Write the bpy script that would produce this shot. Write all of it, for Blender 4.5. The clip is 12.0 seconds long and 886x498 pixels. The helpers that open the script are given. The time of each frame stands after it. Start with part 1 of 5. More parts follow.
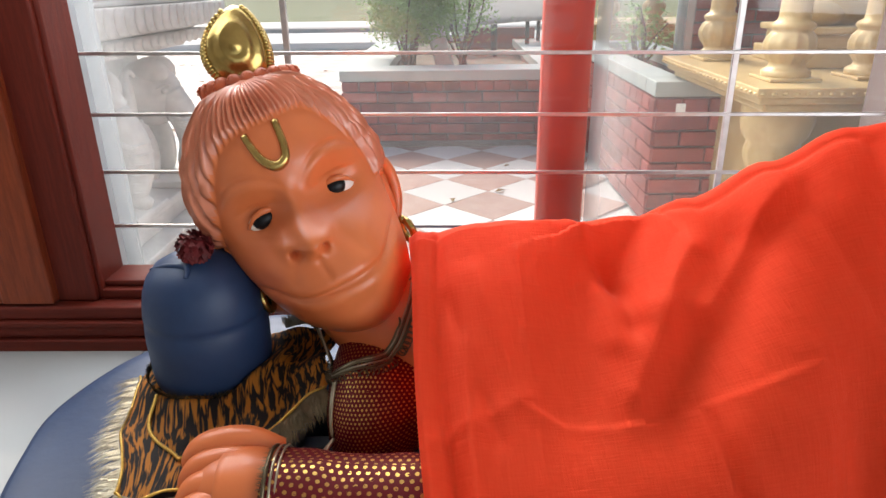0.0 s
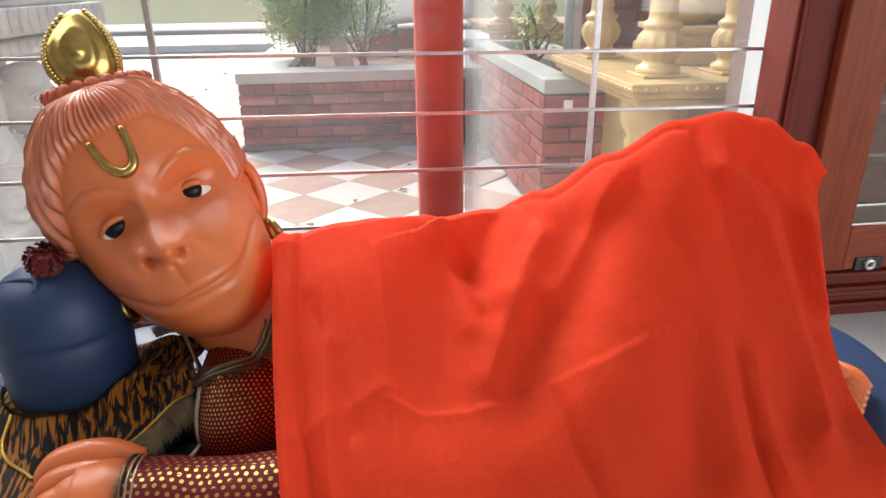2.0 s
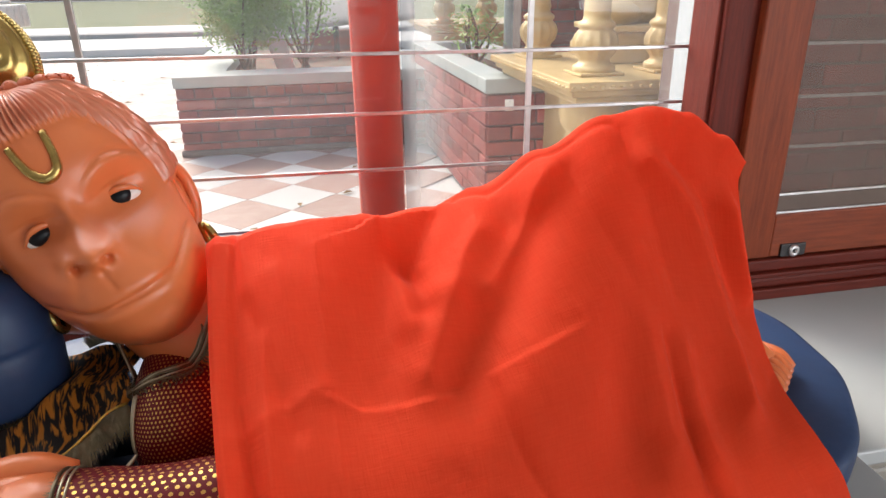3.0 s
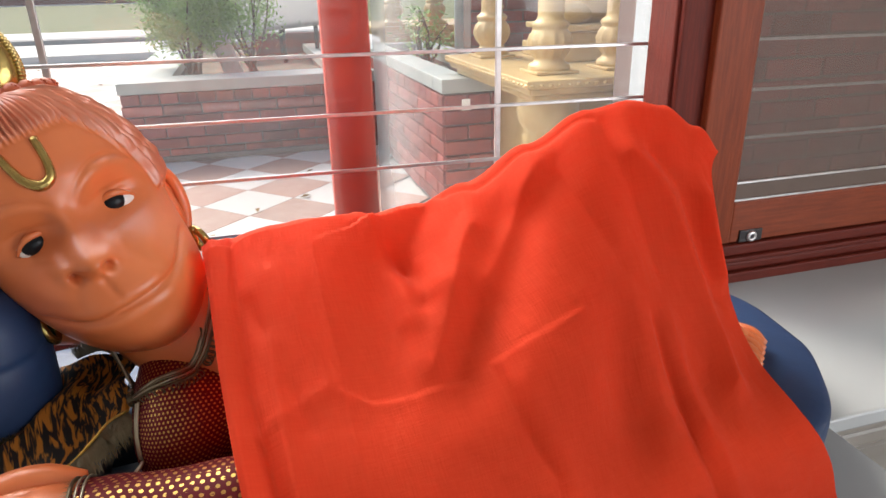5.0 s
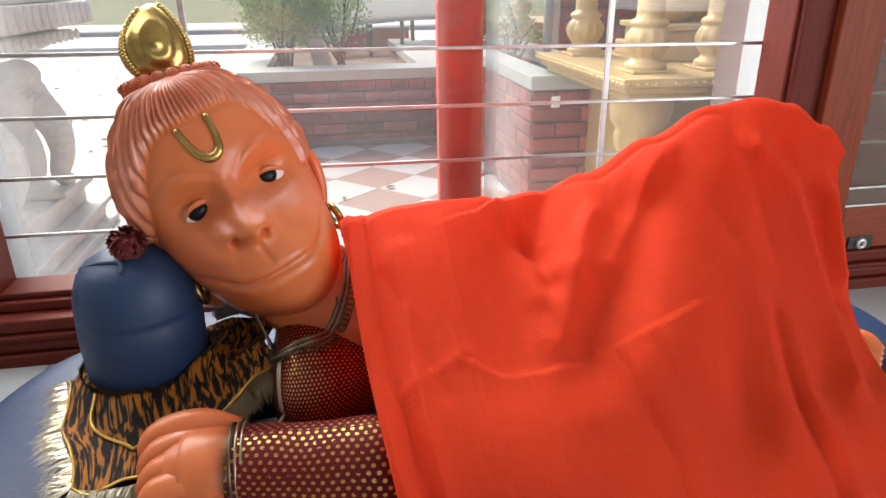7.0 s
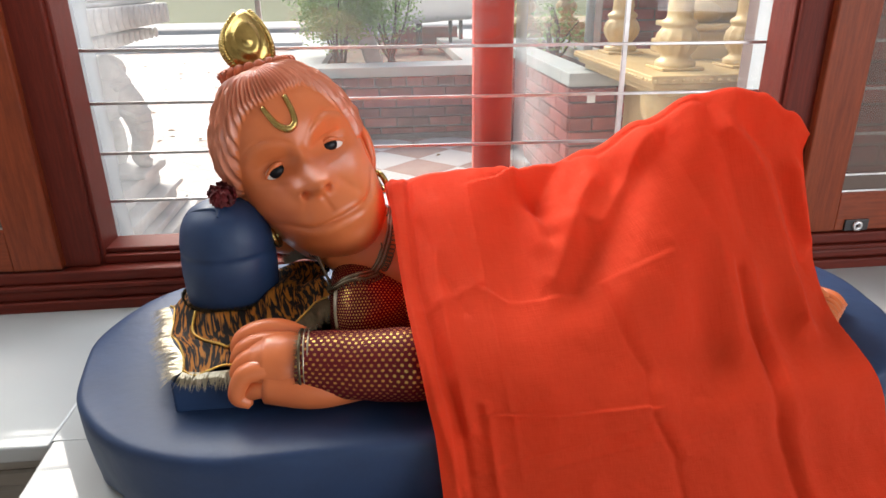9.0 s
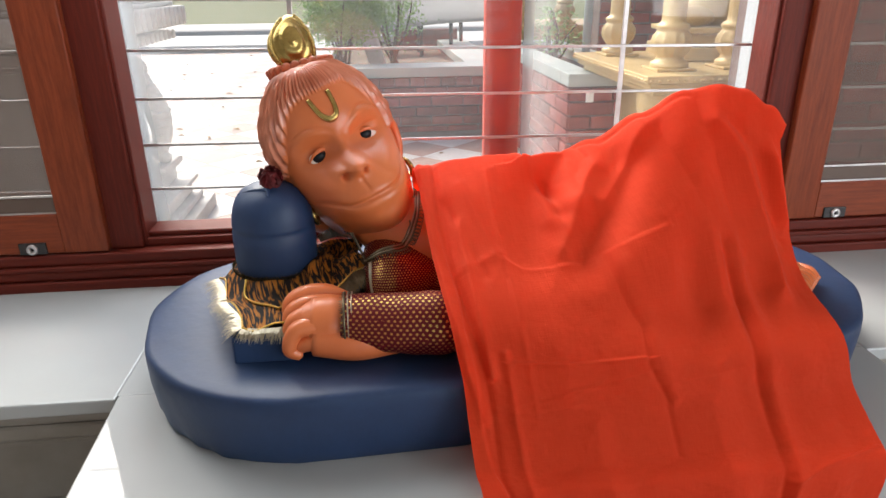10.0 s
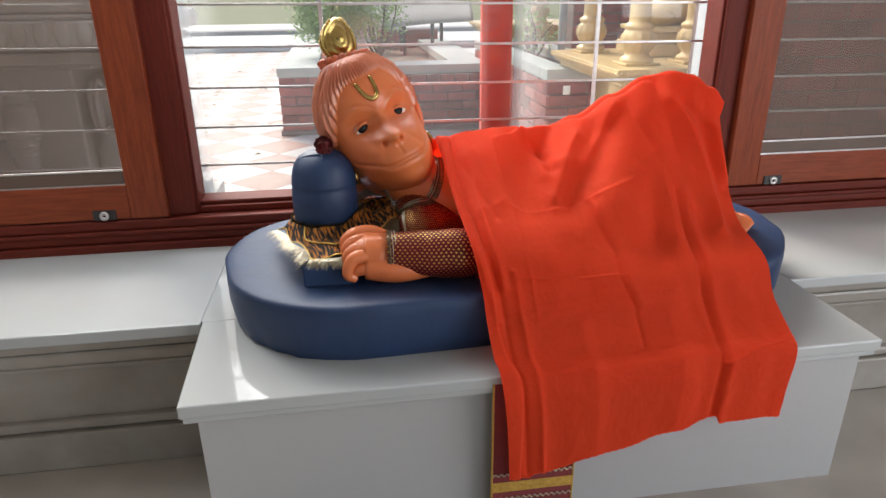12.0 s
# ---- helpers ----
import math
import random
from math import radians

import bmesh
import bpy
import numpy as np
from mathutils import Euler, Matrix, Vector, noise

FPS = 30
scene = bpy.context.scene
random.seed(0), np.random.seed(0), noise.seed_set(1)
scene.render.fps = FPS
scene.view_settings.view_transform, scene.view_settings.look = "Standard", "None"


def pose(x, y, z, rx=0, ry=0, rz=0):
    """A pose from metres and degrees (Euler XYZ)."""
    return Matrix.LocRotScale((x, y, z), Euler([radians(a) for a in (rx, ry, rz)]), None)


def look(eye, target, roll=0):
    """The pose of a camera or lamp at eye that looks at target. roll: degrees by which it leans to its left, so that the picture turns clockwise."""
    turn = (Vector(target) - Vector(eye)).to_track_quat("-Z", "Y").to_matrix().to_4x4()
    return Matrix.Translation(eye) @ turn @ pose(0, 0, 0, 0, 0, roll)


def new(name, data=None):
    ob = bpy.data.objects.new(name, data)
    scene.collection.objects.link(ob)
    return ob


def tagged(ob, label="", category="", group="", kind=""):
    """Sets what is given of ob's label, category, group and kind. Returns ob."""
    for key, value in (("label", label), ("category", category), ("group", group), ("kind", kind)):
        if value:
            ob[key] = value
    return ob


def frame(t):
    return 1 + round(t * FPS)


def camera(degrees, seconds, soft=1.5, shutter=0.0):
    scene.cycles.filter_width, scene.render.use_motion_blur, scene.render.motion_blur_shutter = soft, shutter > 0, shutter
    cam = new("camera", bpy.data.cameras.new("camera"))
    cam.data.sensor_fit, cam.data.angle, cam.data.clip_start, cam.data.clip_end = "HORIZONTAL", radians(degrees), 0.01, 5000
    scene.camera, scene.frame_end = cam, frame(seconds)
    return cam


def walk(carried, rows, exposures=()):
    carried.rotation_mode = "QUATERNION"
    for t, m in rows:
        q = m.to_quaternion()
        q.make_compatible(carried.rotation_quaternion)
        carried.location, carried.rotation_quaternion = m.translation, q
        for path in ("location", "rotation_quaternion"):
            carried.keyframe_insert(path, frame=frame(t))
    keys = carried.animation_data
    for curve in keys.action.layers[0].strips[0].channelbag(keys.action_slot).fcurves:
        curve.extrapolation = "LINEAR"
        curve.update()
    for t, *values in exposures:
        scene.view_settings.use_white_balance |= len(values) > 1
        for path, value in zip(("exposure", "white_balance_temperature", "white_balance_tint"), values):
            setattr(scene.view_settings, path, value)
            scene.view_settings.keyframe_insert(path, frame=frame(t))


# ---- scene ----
cam = camera(67.9, 12.0)
PATH = [
    (0, (0.113, 0.132, 1.096), (0.076, 1.986, 0.347), -0.8),
    (0.5, (0.128, 0.124, 1.096), (0.121, 1.982, 0.353), -0.8),
    (1, (0.15, 0.116, 1.1), (0.208, 1.968, 0.347), -0.8),
    (1.5, (0.166, 0.111, 1.099), (0.293, 1.961, 0.351), -0.8),
    (2, (0.182, 0.106, 1.1), (0.392, 1.947, 0.348), -0.7),
    (2.5, (0.19, 0.102, 1.096), (0.473, 1.932, 0.341), -0.7),
    (3, (0.197, 0.094, 1.098), (0.555, 1.913, 0.348), -0.8),
    (3.2, (0.195, 0.093, 1.095), (0.588, 1.904, 0.344), -0.9),
    (4.8, (0.147, 0.083, 1.096), (0.658, 1.866, 0.347), -1.0),
    (5, (0.136, 0.087, 1.098), (0.642, 1.871, 0.35), -1.2),
    (5.5, (0.114, 0.095, 1.099), (0.63, 1.873, 0.342), -0.9),
    (6, (0.083, 0.094, 1.1), (0.56, 1.885, 0.349), -0.8),
    (6.5, (0.062, 0.085, 1.097), (0.469, 1.89, 0.339), -0.6),
    (7, (0.051, 0.063, 1.095), (0.364, 1.89, 0.344), -0.6),
    (7.2, (0.05, 0.052, 1.096), (0.329, 1.886, 0.348), -0.7),
    (8.8, (0.052, -0.125, 1.113), (0.239, 1.714, 0.349), -0.6),
    (9, (0.049, -0.163, 1.112), (0.225, 1.682, 0.359), -0.8),
    (9.5, (0.028, -0.232, 1.12), (0.22, 1.61, 0.366), -0.6),
    (10, (-0.013, -0.31, 1.124), (0.176, 1.536, 0.376), -0.6),
    (10.5, (-0.061, -0.381, 1.125), (0.125, 1.463, 0.372), -0.5),
    (11, (-0.113, -0.476, 1.13), (0.082, 1.367, 0.378), -0.4),
    (11.5, (-0.14, -0.558, 1.139), (0.068, 1.284, 0.388), -0.7),
    (12, (-0.147, -0.646, 1.143), (0.115, 1.191, 0.396), -0.6),
]
walk(cam, [(t, look(eye, target, roll)) for t, eye, target, roll in PATH], [(0.0, 0.68), (7.2, 0.75), (9.0, 0.75), (11.0, 0.78), (11.5, 0.80), (12.0, 0.66)])


# ---- world and light ----
FLOOR = 0.03
world = bpy.data.worlds.new("sky")
scene.world = world
world.use_nodes = True
wn = world.node_tree
sky = wn.nodes.new("ShaderNodeTexSky")
sky.sky_type, sky.sun_disc = "NISHITA", False
sky.sun_elevation, sky.sun_rotation = radians(42), radians(-28)
sky.air_density, sky.dust_density = 1.2, 3.0
wn.nodes["Background"].inputs["Strength"].default_value = 0.14
wn.links.new(sky.outputs[0], wn.nodes["Background"].inputs["Color"])

sun_data = bpy.data.lights.new("sun", "SUN")
sun_data.energy, sun_data.angle, sun_data.color = 2.4, radians(24), (1.0, 0.95, 0.87)
sun = new("sun", sun_data)
sun.matrix_world = look((-2.1, 4.0, 4.07), (0, 0, 0))


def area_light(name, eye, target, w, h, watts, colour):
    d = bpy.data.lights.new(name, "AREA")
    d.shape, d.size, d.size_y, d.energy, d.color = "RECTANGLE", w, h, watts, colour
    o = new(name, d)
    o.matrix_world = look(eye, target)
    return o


# sky light at the window; fill lamps in unseen doorways added south and east
area_light("window_skylight", (-0.35, 1.72, 1.75), (0.35, 0.6, 0.7), 2.4, 1.3, 37, (0.93, 0.97, 1.0))
area_light("back_fill_light", (1.5, -4.1, 1.35), (0.5, 1.0, 0.6), 2.8, 2.2, 10, (0.97, 0.98, 1.0))
area_light("side_fill_light", (3.16, -1.7, 1.3), (0.6, 0.6, 0.5), 2.4, 2.2, 50, (0.98, 0.98, 1.0))


# ---- materials ----
def mat(name, base, rough=0.5, metal=0.0, alt=None, scale=8.0, amount=0.5, bump=0.0, bscale=None, coat=0.0,
        fine=60.0, sheen=0.0, spec=0.5):
    """A surface whose colour wanders between base and alt at two scales, with a fine relief."""
    m = bpy.data.materials.new(name)
    m.use_nodes = True
    n, l = m.node_tree.nodes, m.node_tree.links
    b = n["Principled BSDF"]
    b.inputs["Roughness"].default_value, b.inputs["Metallic"].default_value = rough, metal
    b.inputs["Coat Weight"].default_value = coat
    b.inputs["Coat Roughness"].default_value = 0.15
    b.inputs["Sheen Weight"].default_value = sheen
    b.inputs["Specular IOR Level"].default_value = spec
    co = n.new("ShaderNodeTexCoord")
    big = n.new("ShaderNodeTexNoise")
    big.inputs["Scale"].default_value, big.inputs["Detail"].default_value = scale, 6
    small = n.new("ShaderNodeTexNoise")
    small.inputs["Scale"].default_value, small.inputs["Detail"].default_value = fine, 4
    for t in (big, small):
        l.new(co.outputs["Object"], t.inputs["Vector"])
    add = n.new("ShaderNodeMath")
    add.operation = "MULTIPLY_ADD"
    l.new(small.outputs["Fac"], add.inputs[0])
    add.inputs[1].default_value = 0.4
    l.new(big.outputs["Fac"], add.inputs[2])
    ramp = n.new("ShaderNodeMapRange")
    ramp.inputs["From Min"].default_value, ramp.inputs["From Max"].default_value = 0.45, 0.95
    ramp.inputs["To Max"].default_value = amount
    l.new(add.outputs[0], ramp.inputs["Value"])
    mix = n.new("ShaderNodeMix")
    mix.data_type = "RGBA"
    mix.inputs["A"].default_value = (*base, 1)
    mix.inputs["B"].default_value = (*(alt or [c * 0.7 for c in base]), 1)
    l.new(ramp.outputs[0], mix.inputs["Factor"])
    l.new(mix.outputs["Result"], b.inputs["Base Color"])
    if bump:
        bt = n.new("ShaderNodeTexNoise")
        bt.inputs["Scale"].default_value, bt.inputs["Detail"].default_value = bscale or fine, 5
        l.new(co.outputs["Object"], bt.inputs["Vector"])
        bp = n.new("ShaderNodeBump")
        bp.inputs["Strength"].default_value, bp.inputs["Distance"].default_value = bump, 0.004
        l.new(bt.outputs["Fac"], bp.inputs["Height"])
        l.new(bp.outputs[0], b.inputs["Normal"])
    return m


def node(m, kind, operation="", data_type="", interpolation_type=""):
    x = m.node_tree.nodes.new(kind)
    if operation:
        x.operation = operation
    if data_type:
        x.data_type = data_type
    if interpolation_type:
        x.interpolation_type = interpolation_type
    return x


def piece_variation(m, strength=0.5):
    """Makes each piece of a wall or floor a little lighter or darker than the next."""
    n, l = m.node_tree.nodes, m.node_tree.links
    b = n["Principled BSDF"]
    src = b.inputs["Base Color"].links[0].from_socket
    info = n.new("ShaderNodeObjectInfo")
    mr = n.new("ShaderNodeMapRange")
    mr.inputs["To Min"].default_value, mr.inputs["To Max"].default_value = 1 - strength, 1 + strength
    l.new(info.outputs["Random"], mr.inputs["Value"])
    hs = n.new("ShaderNodeHueSaturation")
    l.new(mr.outputs[0], hs.inputs["Value"])
    l.new(src, hs.inputs["Color"])
    l.new(hs.outputs[0], b.inputs["Base Color"])
    return m


def wood_mat(name, base, alt, rough, stretch):
    m = mat(name, base, rough, alt=alt, scale=5, amount=0.8, fine=40, bump=0.25, bscale=30, coat=0.0, spec=0.22)
    mp = node(m, "ShaderNodeMapping")
    mp.inputs["Scale"].default_value = stretch
    n, l = m.node_tree.nodes, m.node_tree.links
    co = [x for x in n if x.type == "TEX_COORD"][0]
    l.new(co.outputs["Object"], mp.inputs["Vector"])
    for x in n:
        if x.type == "TEX_NOISE":
            l.new(mp.outputs[0], x.inputs["Vector"])
    return m


SKIN = mat("orange_painted_resin", (0.69, 0.190, 0.062), 0.38, alt=(0.58, 0.138, 0.043), scale=7, amount=0.8, fine=35, bump=0.06, bscale=60, coat=0.15)
# hair paler and pinker than the skin: its sheen is put into the colour
HAIR = mat("orange_hair_sheen_tint", (0.68, 0.25, 0.15), 0.30, alt=(0.54, 0.16, 0.08), scale=14, amount=0.8, fine=80, bump=0.1, bscale=120, coat=0.3)
GOLD = mat("bright_gold_paint", (0.55, 0.40, 0.14), 0.27, 0.95, alt=(0.26, 0.17, 0.05), scale=25, amount=0.8, fine=120, bump=0.15, bscale=150)
EYE_WHITE = mat("eye_white_paint", (0.78, 0.72, 0.68), 0.3, alt=(0.7, 0.6, 0.56), coat=0.5)
EYE_BLACK = mat("eye_black_paint", (0.008, 0.008, 0.01), 0.3, spec=0.2)
RUST = mat("rust_orange_beads", (0.5, 0.1, 0.03), 0.5, alt=(0.3, 0.06, 0.02), scale=60, amount=0.8)
BLUE = mat("navy_blue_paint", (0.018, 0.042, 0.108), 0.50, alt=(0.014, 0.028, 0.07), scale=9, amount=0.7, fine=70, bump=0.25, bscale=34, spec=0.4)
FLOWER = mat("dark_red_petals", (0.16, 0.008, 0.01), 0.7, alt=(0.06, 0.004, 0.006), scale=60, amount=0.9)
TINSEL = mat("silver_gold_tinsel", (0.50, 0.46, 0.36), 0.3, 0.75, alt=(0.34, 0.28, 0.18), scale=40, amount=0.9)
DARK_TINSEL = mat("tarnished_tinsel", (0.2, 0.16, 0.10), 0.35, 0.8, alt=(0.08, 0.065, 0.04), scale=40, amount=0.9)
CORD = mat("gold_cord", (0.7, 0.45, 0.1), 0.35, 0.7, alt=(0.45, 0.26, 0.05), scale=200, amount=0.9, bump=0.5, bscale=400)
MARBLE = mat("white_marble", (0.385, 0.40, 0.40), 0.045, alt=(0.33, 0.335, 0.33), scale=2.2, amount=0.55, fine=9)
# apron marble: darker than the ledge slab, with random brown mottling
MARBLE_APRON = mat("grey_brown_mottled_marble", (0.31, 0.285, 0.255), 0.3, alt=(0.15, 0.125, 0.10), scale=3.0, amount=0.8, fine=14)
PLINTH = mat("white_laminate_side", (0.38, 0.38, 0.38), 0.28, alt=(0.345, 0.345, 0.345), scale=2.5, amount=0.6)
FLOOR_MARBLE = mat("veined_floor_marble", (0.42, 0.38, 0.34), 0.22, alt=(0.27, 0.24, 0.215), scale=1.7, amount=0.9, fine=7, coat=0.2)
WALL = mat("cream_wall_paint", (0.68, 0.64, 0.58), 0.7, alt=(0.62, 0.58, 0.52), scale=1.5, bump=0.1, bscale=90)
WOOD_X = wood_mat("dark_red_wood_lengthwise", (0.155, 0.021, 0.011), (0.080, 0.011, 0.007), 0.5, (2, 30, 30))
WOOD_Z = wood_mat("dark_red_wood_upright", (0.155, 0.021, 0.011), (0.080, 0.011, 0.007), 0.5, (30, 30, 2))
SASH_X = wood_mat("orange_brown_wood_lengthwise", (0.285, 0.060, 0.022), (0.14, 0.027, 0.012), 0.36, (2, 28, 28))
SASH_Z = wood_mat("orange_brown_wood_upright", (0.285, 0.060, 0.022), (0.14, 0.027, 0.012), 0.36, (28, 28, 2))
POST_RED = mat("red_painted_post", (0.50, 0.035, 0.012), 0.4, alt=(0.40, 0.024, 0.008), scale=4, amount=0.7)
STEEL = mat("brushed_steel_bar", (0.62, 0.6, 0.6), 0.3, 0.8, alt=(0.4, 0.37, 0.36), scale=30, amount=0.7)
IRON = mat("dark_iron", (0.05, 0.045, 0.045), 0.4, 0.6)
BRICK = piece_variation(mat("red_brick", (0.36, 0.085, 0.066), 0.8, alt=(0.2, 0.05, 0.045), scale=9, amount=0.9, fine=60, bump=0.5, bscale=50), 0.3)
MORTAR = mat("grey_mortar", (0.2, 0.14, 0.125), 0.9, alt=(0.13, 0.09, 0.08), scale=20, bump=0.4)
SLAB = mat("grey_green_stone_slab", (0.46, 0.49, 0.47), 0.55, alt=(0.33, 0.36, 0.35), scale=6, amount=0.8, bump=0.2)
WHITE_TILE = piece_variation(mat("white_marble_tile", (0.74, 0.72, 0.70), 0.3, alt=(0.6, 0.57, 0.55), scale=5, amount=0.6), 0.05)
RED_TILE = piece_variation(mat("dull_pink_tile", (0.4, 0.235, 0.19), 0.4, alt=(0.5, 0.36, 0.31), scale=11, amount=0.9), 0.12)
WHITE_STONE = mat("white_carved_marble", (0.66, 0.64, 0.61), 0.6, alt=(0.42, 0.40, 0.375), scale=7, amount=0.8, fine=45, bump=0.35, bscale=40)
GILT = mat("gold_painted_stone", (0.56, 0.41, 0.20), 0.42, 0.12, alt=(0.42, 0.29, 0.12), scale=9, amount=0.8, fine=60, bump=0.2, bscale=60)
SOIL = mat("dry_soil_and_leaves", (0.12, 0.09, 0.065), 0.95, alt=(0.28, 0.22, 0.16), scale=22, amount=0.9, bump=0.8, bscale=40)
LEAF = mat("green_leaves", (0.22, 0.40, 0.09), 0.55, alt=(0.36, 0.50, 0.18), scale=3, amount=0.9)
BARK = mat("grey_brown_bark", (0.13, 0.1, 0.075), 0.9, bump=0.6)
GRASS = mat("lawn_grass", (0.11, 0.135, 0.045), 0.9, alt=(0.17, 0.16, 0.07), scale=1.5, amount=0.9, bump=0.6, bscale=20)
KERB = mat("pale_kerb_stone", (0.6, 0.58, 0.55), 0.7, alt=(0.45, 0.43, 0.4), scale=3)
DRY_LEAF = mat("dry_fallen_leaf", (0.3, 0.17, 0.05), 0.8)
FACADE = mat("far_brick_facade", (0.27, 0.11, 0.095), 0.9, alt=(0.19, 0.08, 0.07), scale=3)


def uv_mix(name, build, rough, metal_socket=False, bump=0.0):
    m = bpy.data.materials.new(name)
    m.use_nodes = True
    m.node_tree.nodes["Principled BSDF"].inputs["Roughness"].default_value = rough
    build(m, m.node_tree.nodes, m.node_tree.links, m.node_tree.nodes["Principled BSDF"])
    return m


def math_node(m, op, a, b=None, c=None):
    x = node(m, "ShaderNodeMath", operation=op)
    for i, v in enumerate((a, b, c)):
        if v is None:
            continue
        if isinstance(v, (int, float)):
            x.inputs[i].default_value = v
        else:
            m.node_tree.links.new(v, x.inputs[i])
    return x.outputs[0]


def dotted(m, n, l, b):
    """Maroon silk printed with staggered gold dots; the map is in metres."""
    uv = node(m, "ShaderNodeUVMap")
    sep = node(m, "ShaderNodeSeparateXYZ")
    l.new(uv.outputs[0], sep.inputs[0])
    d = 0.0085
    def lattice(ox, oy):
        fx = math_node(m, "SUBTRACT", math_node(m, "FRACT", math_node(m, "MULTIPLY_ADD", sep.outputs[0], 1 / d, ox)), 0.5)
        fy = math_node(m, "SUBTRACT", math_node(m, "FRACT", math_node(m, "MULTIPLY_ADD", sep.outputs[1], 0.62 / d, oy)), 0.5)
        fy = math_node(m, "MULTIPLY", fy, 1.6)
        r = math_node(m, "ADD", math_node(m, "MULTIPLY", fx, fx), math_node(m, "MULTIPLY", fy, fy))
        return math_node(m, "LESS_THAN", r, 0.055)
    mask = math_node(m, "MAXIMUM", lattice(0, 0), lattice(0.5, 0.5))
    noi = node(m, "ShaderNodeTexNoise")
    noi.inputs["Scale"].default_value = 30
    wear = math_node(m, "GREATER_THAN", noi.outputs["Fac"], 0.36)
    mask = math_node(m, "MULTIPLY", mask, wear)
    mix = node(m, "ShaderNodeMix", data_type="RGBA")
    mix.inputs["A"].default_value, mix.inputs["B"].default_value = (0.115, 0.006, 0.009, 1), (0.56, 0.32, 0.09, 1)
    l.new(mask, mix.inputs["Factor"])
    l.new(mix.outputs["Result"], b.inputs["Base Color"])
    l.new(math_node(m, "MULTIPLY", mask, 0.9), b.inputs["Metallic"])
    l.new(math_node(m, "MULTIPLY_ADD", mask, -0.25, 0.6), b.inputs["Roughness"])
    b.inputs["Specular IOR Level"].default_value = 0.2


DOTTED = uv_mix("maroon_silk_with_gold_dots", dotted, 0.6)


def tiger(m, n, l, b):
    uv = node(m, "ShaderNodeUVMap")
    mp = node(m, "ShaderNodeMapping")
    mp.inputs["Scale"].default_value = (1.15, 0.17, 1.0)
    l.new(uv.outputs[0], mp.inputs["Vector"])
    noi = node(m, "ShaderNodeTexNoise")
    noi.inputs["Scale"].default_value, noi.inputs["Detail"].default_value, noi.inputs["Distortion"].default_value = 165, 2.0, 0.6
    l.new(mp.outputs[0], noi.inputs["Vector"])
    r = node(m, "ShaderNodeValToRGB")
    r.color_ramp.elements[0].position, r.color_ramp.elements[0].color = 0.48, (0.012, 0.008, 0.008, 1)
    r.color_ramp.elements[1].position, r.color_ramp.elements[1].color = 0.57, (0.62, 0.23, 0.025, 1)
    l.new(noi.outputs["Fac"], r.inputs[0])
    l.new(r.outputs[0], b.inputs["Base Color"])
    b.inputs["Sheen Weight"].default_value = 0.05


TIGER = uv_mix("tiger_striped_plush", tiger, 0.75)


def orange_cloth(m, n, l, b):
    b.inputs["Base Color"].default_value = (0.84, 0.047, 0.012, 1)
    b.inputs["Sheen Weight"].default_value, b.inputs["Sheen Roughness"].default_value = 0.12, 0.35
    b.inputs["Sheen Tint"].default_value = (1.0, 0.72, 0.6, 1)
    b.inputs["Specular IOR Level"].default_value = 0.25
    uv = node(m, "ShaderNodeUVMap")
    h = []
    for sc in ((420, 34, 1), (34, 420, 1)):
        mp = node(m, "ShaderNodeMapping")
        mp.inputs["Scale"].default_value = sc
        l.new(uv.outputs[0], mp.inputs["Vector"])
        noi = node(m, "ShaderNodeTexNoise")
        noi.inputs["Scale"].default_value, noi.inputs["Detail"].default_value = 1.0, 5
        l.new(mp.outputs[0], noi.inputs["Vector"])
        h.append(noi.outputs["Fac"])
    weave = math_node(m, "ADD", h[0], h[1])
    bp = node(m, "ShaderNodeBump")
    bp.inputs["Strength"].default_value, bp.inputs["Distance"].default_value = 0.5, 0.0014
    l.new(weave, bp.inputs["Height"])
    l.new(bp.outputs[0], b.inputs["Normal"])
    tone = node(m, "ShaderNodeMix", data_type="RGBA")
    tone.inputs["A"].default_value, tone.inputs["B"].default_value = (0.95, 0.110, 0.036, 1), (0.82, 0.050, 0.012, 1)
    l.new(math_node(m, "MULTIPLY", weave, 0.5), tone.inputs["Factor"])
    l.new(tone.outputs["Result"], b.inputs["Base Color"])
    thin = node(m, "ShaderNodeBsdfTranslucent")
    thin.inputs["Color"].default_value = (0.92, 0.11, 0.03, 1)
    both = node(m, "ShaderNodeMixShader")
    both.inputs[0].default_value = 0.14
    l.new(b.outputs[0], both.inputs[1])
    l.new(thin.outputs[0], both.inputs[2])
    l.new(both.outputs[0], n["Material Output"].inputs["Surface"])


ORANGE = uv_mix("orange_cotton", orange_cloth, 0.8)


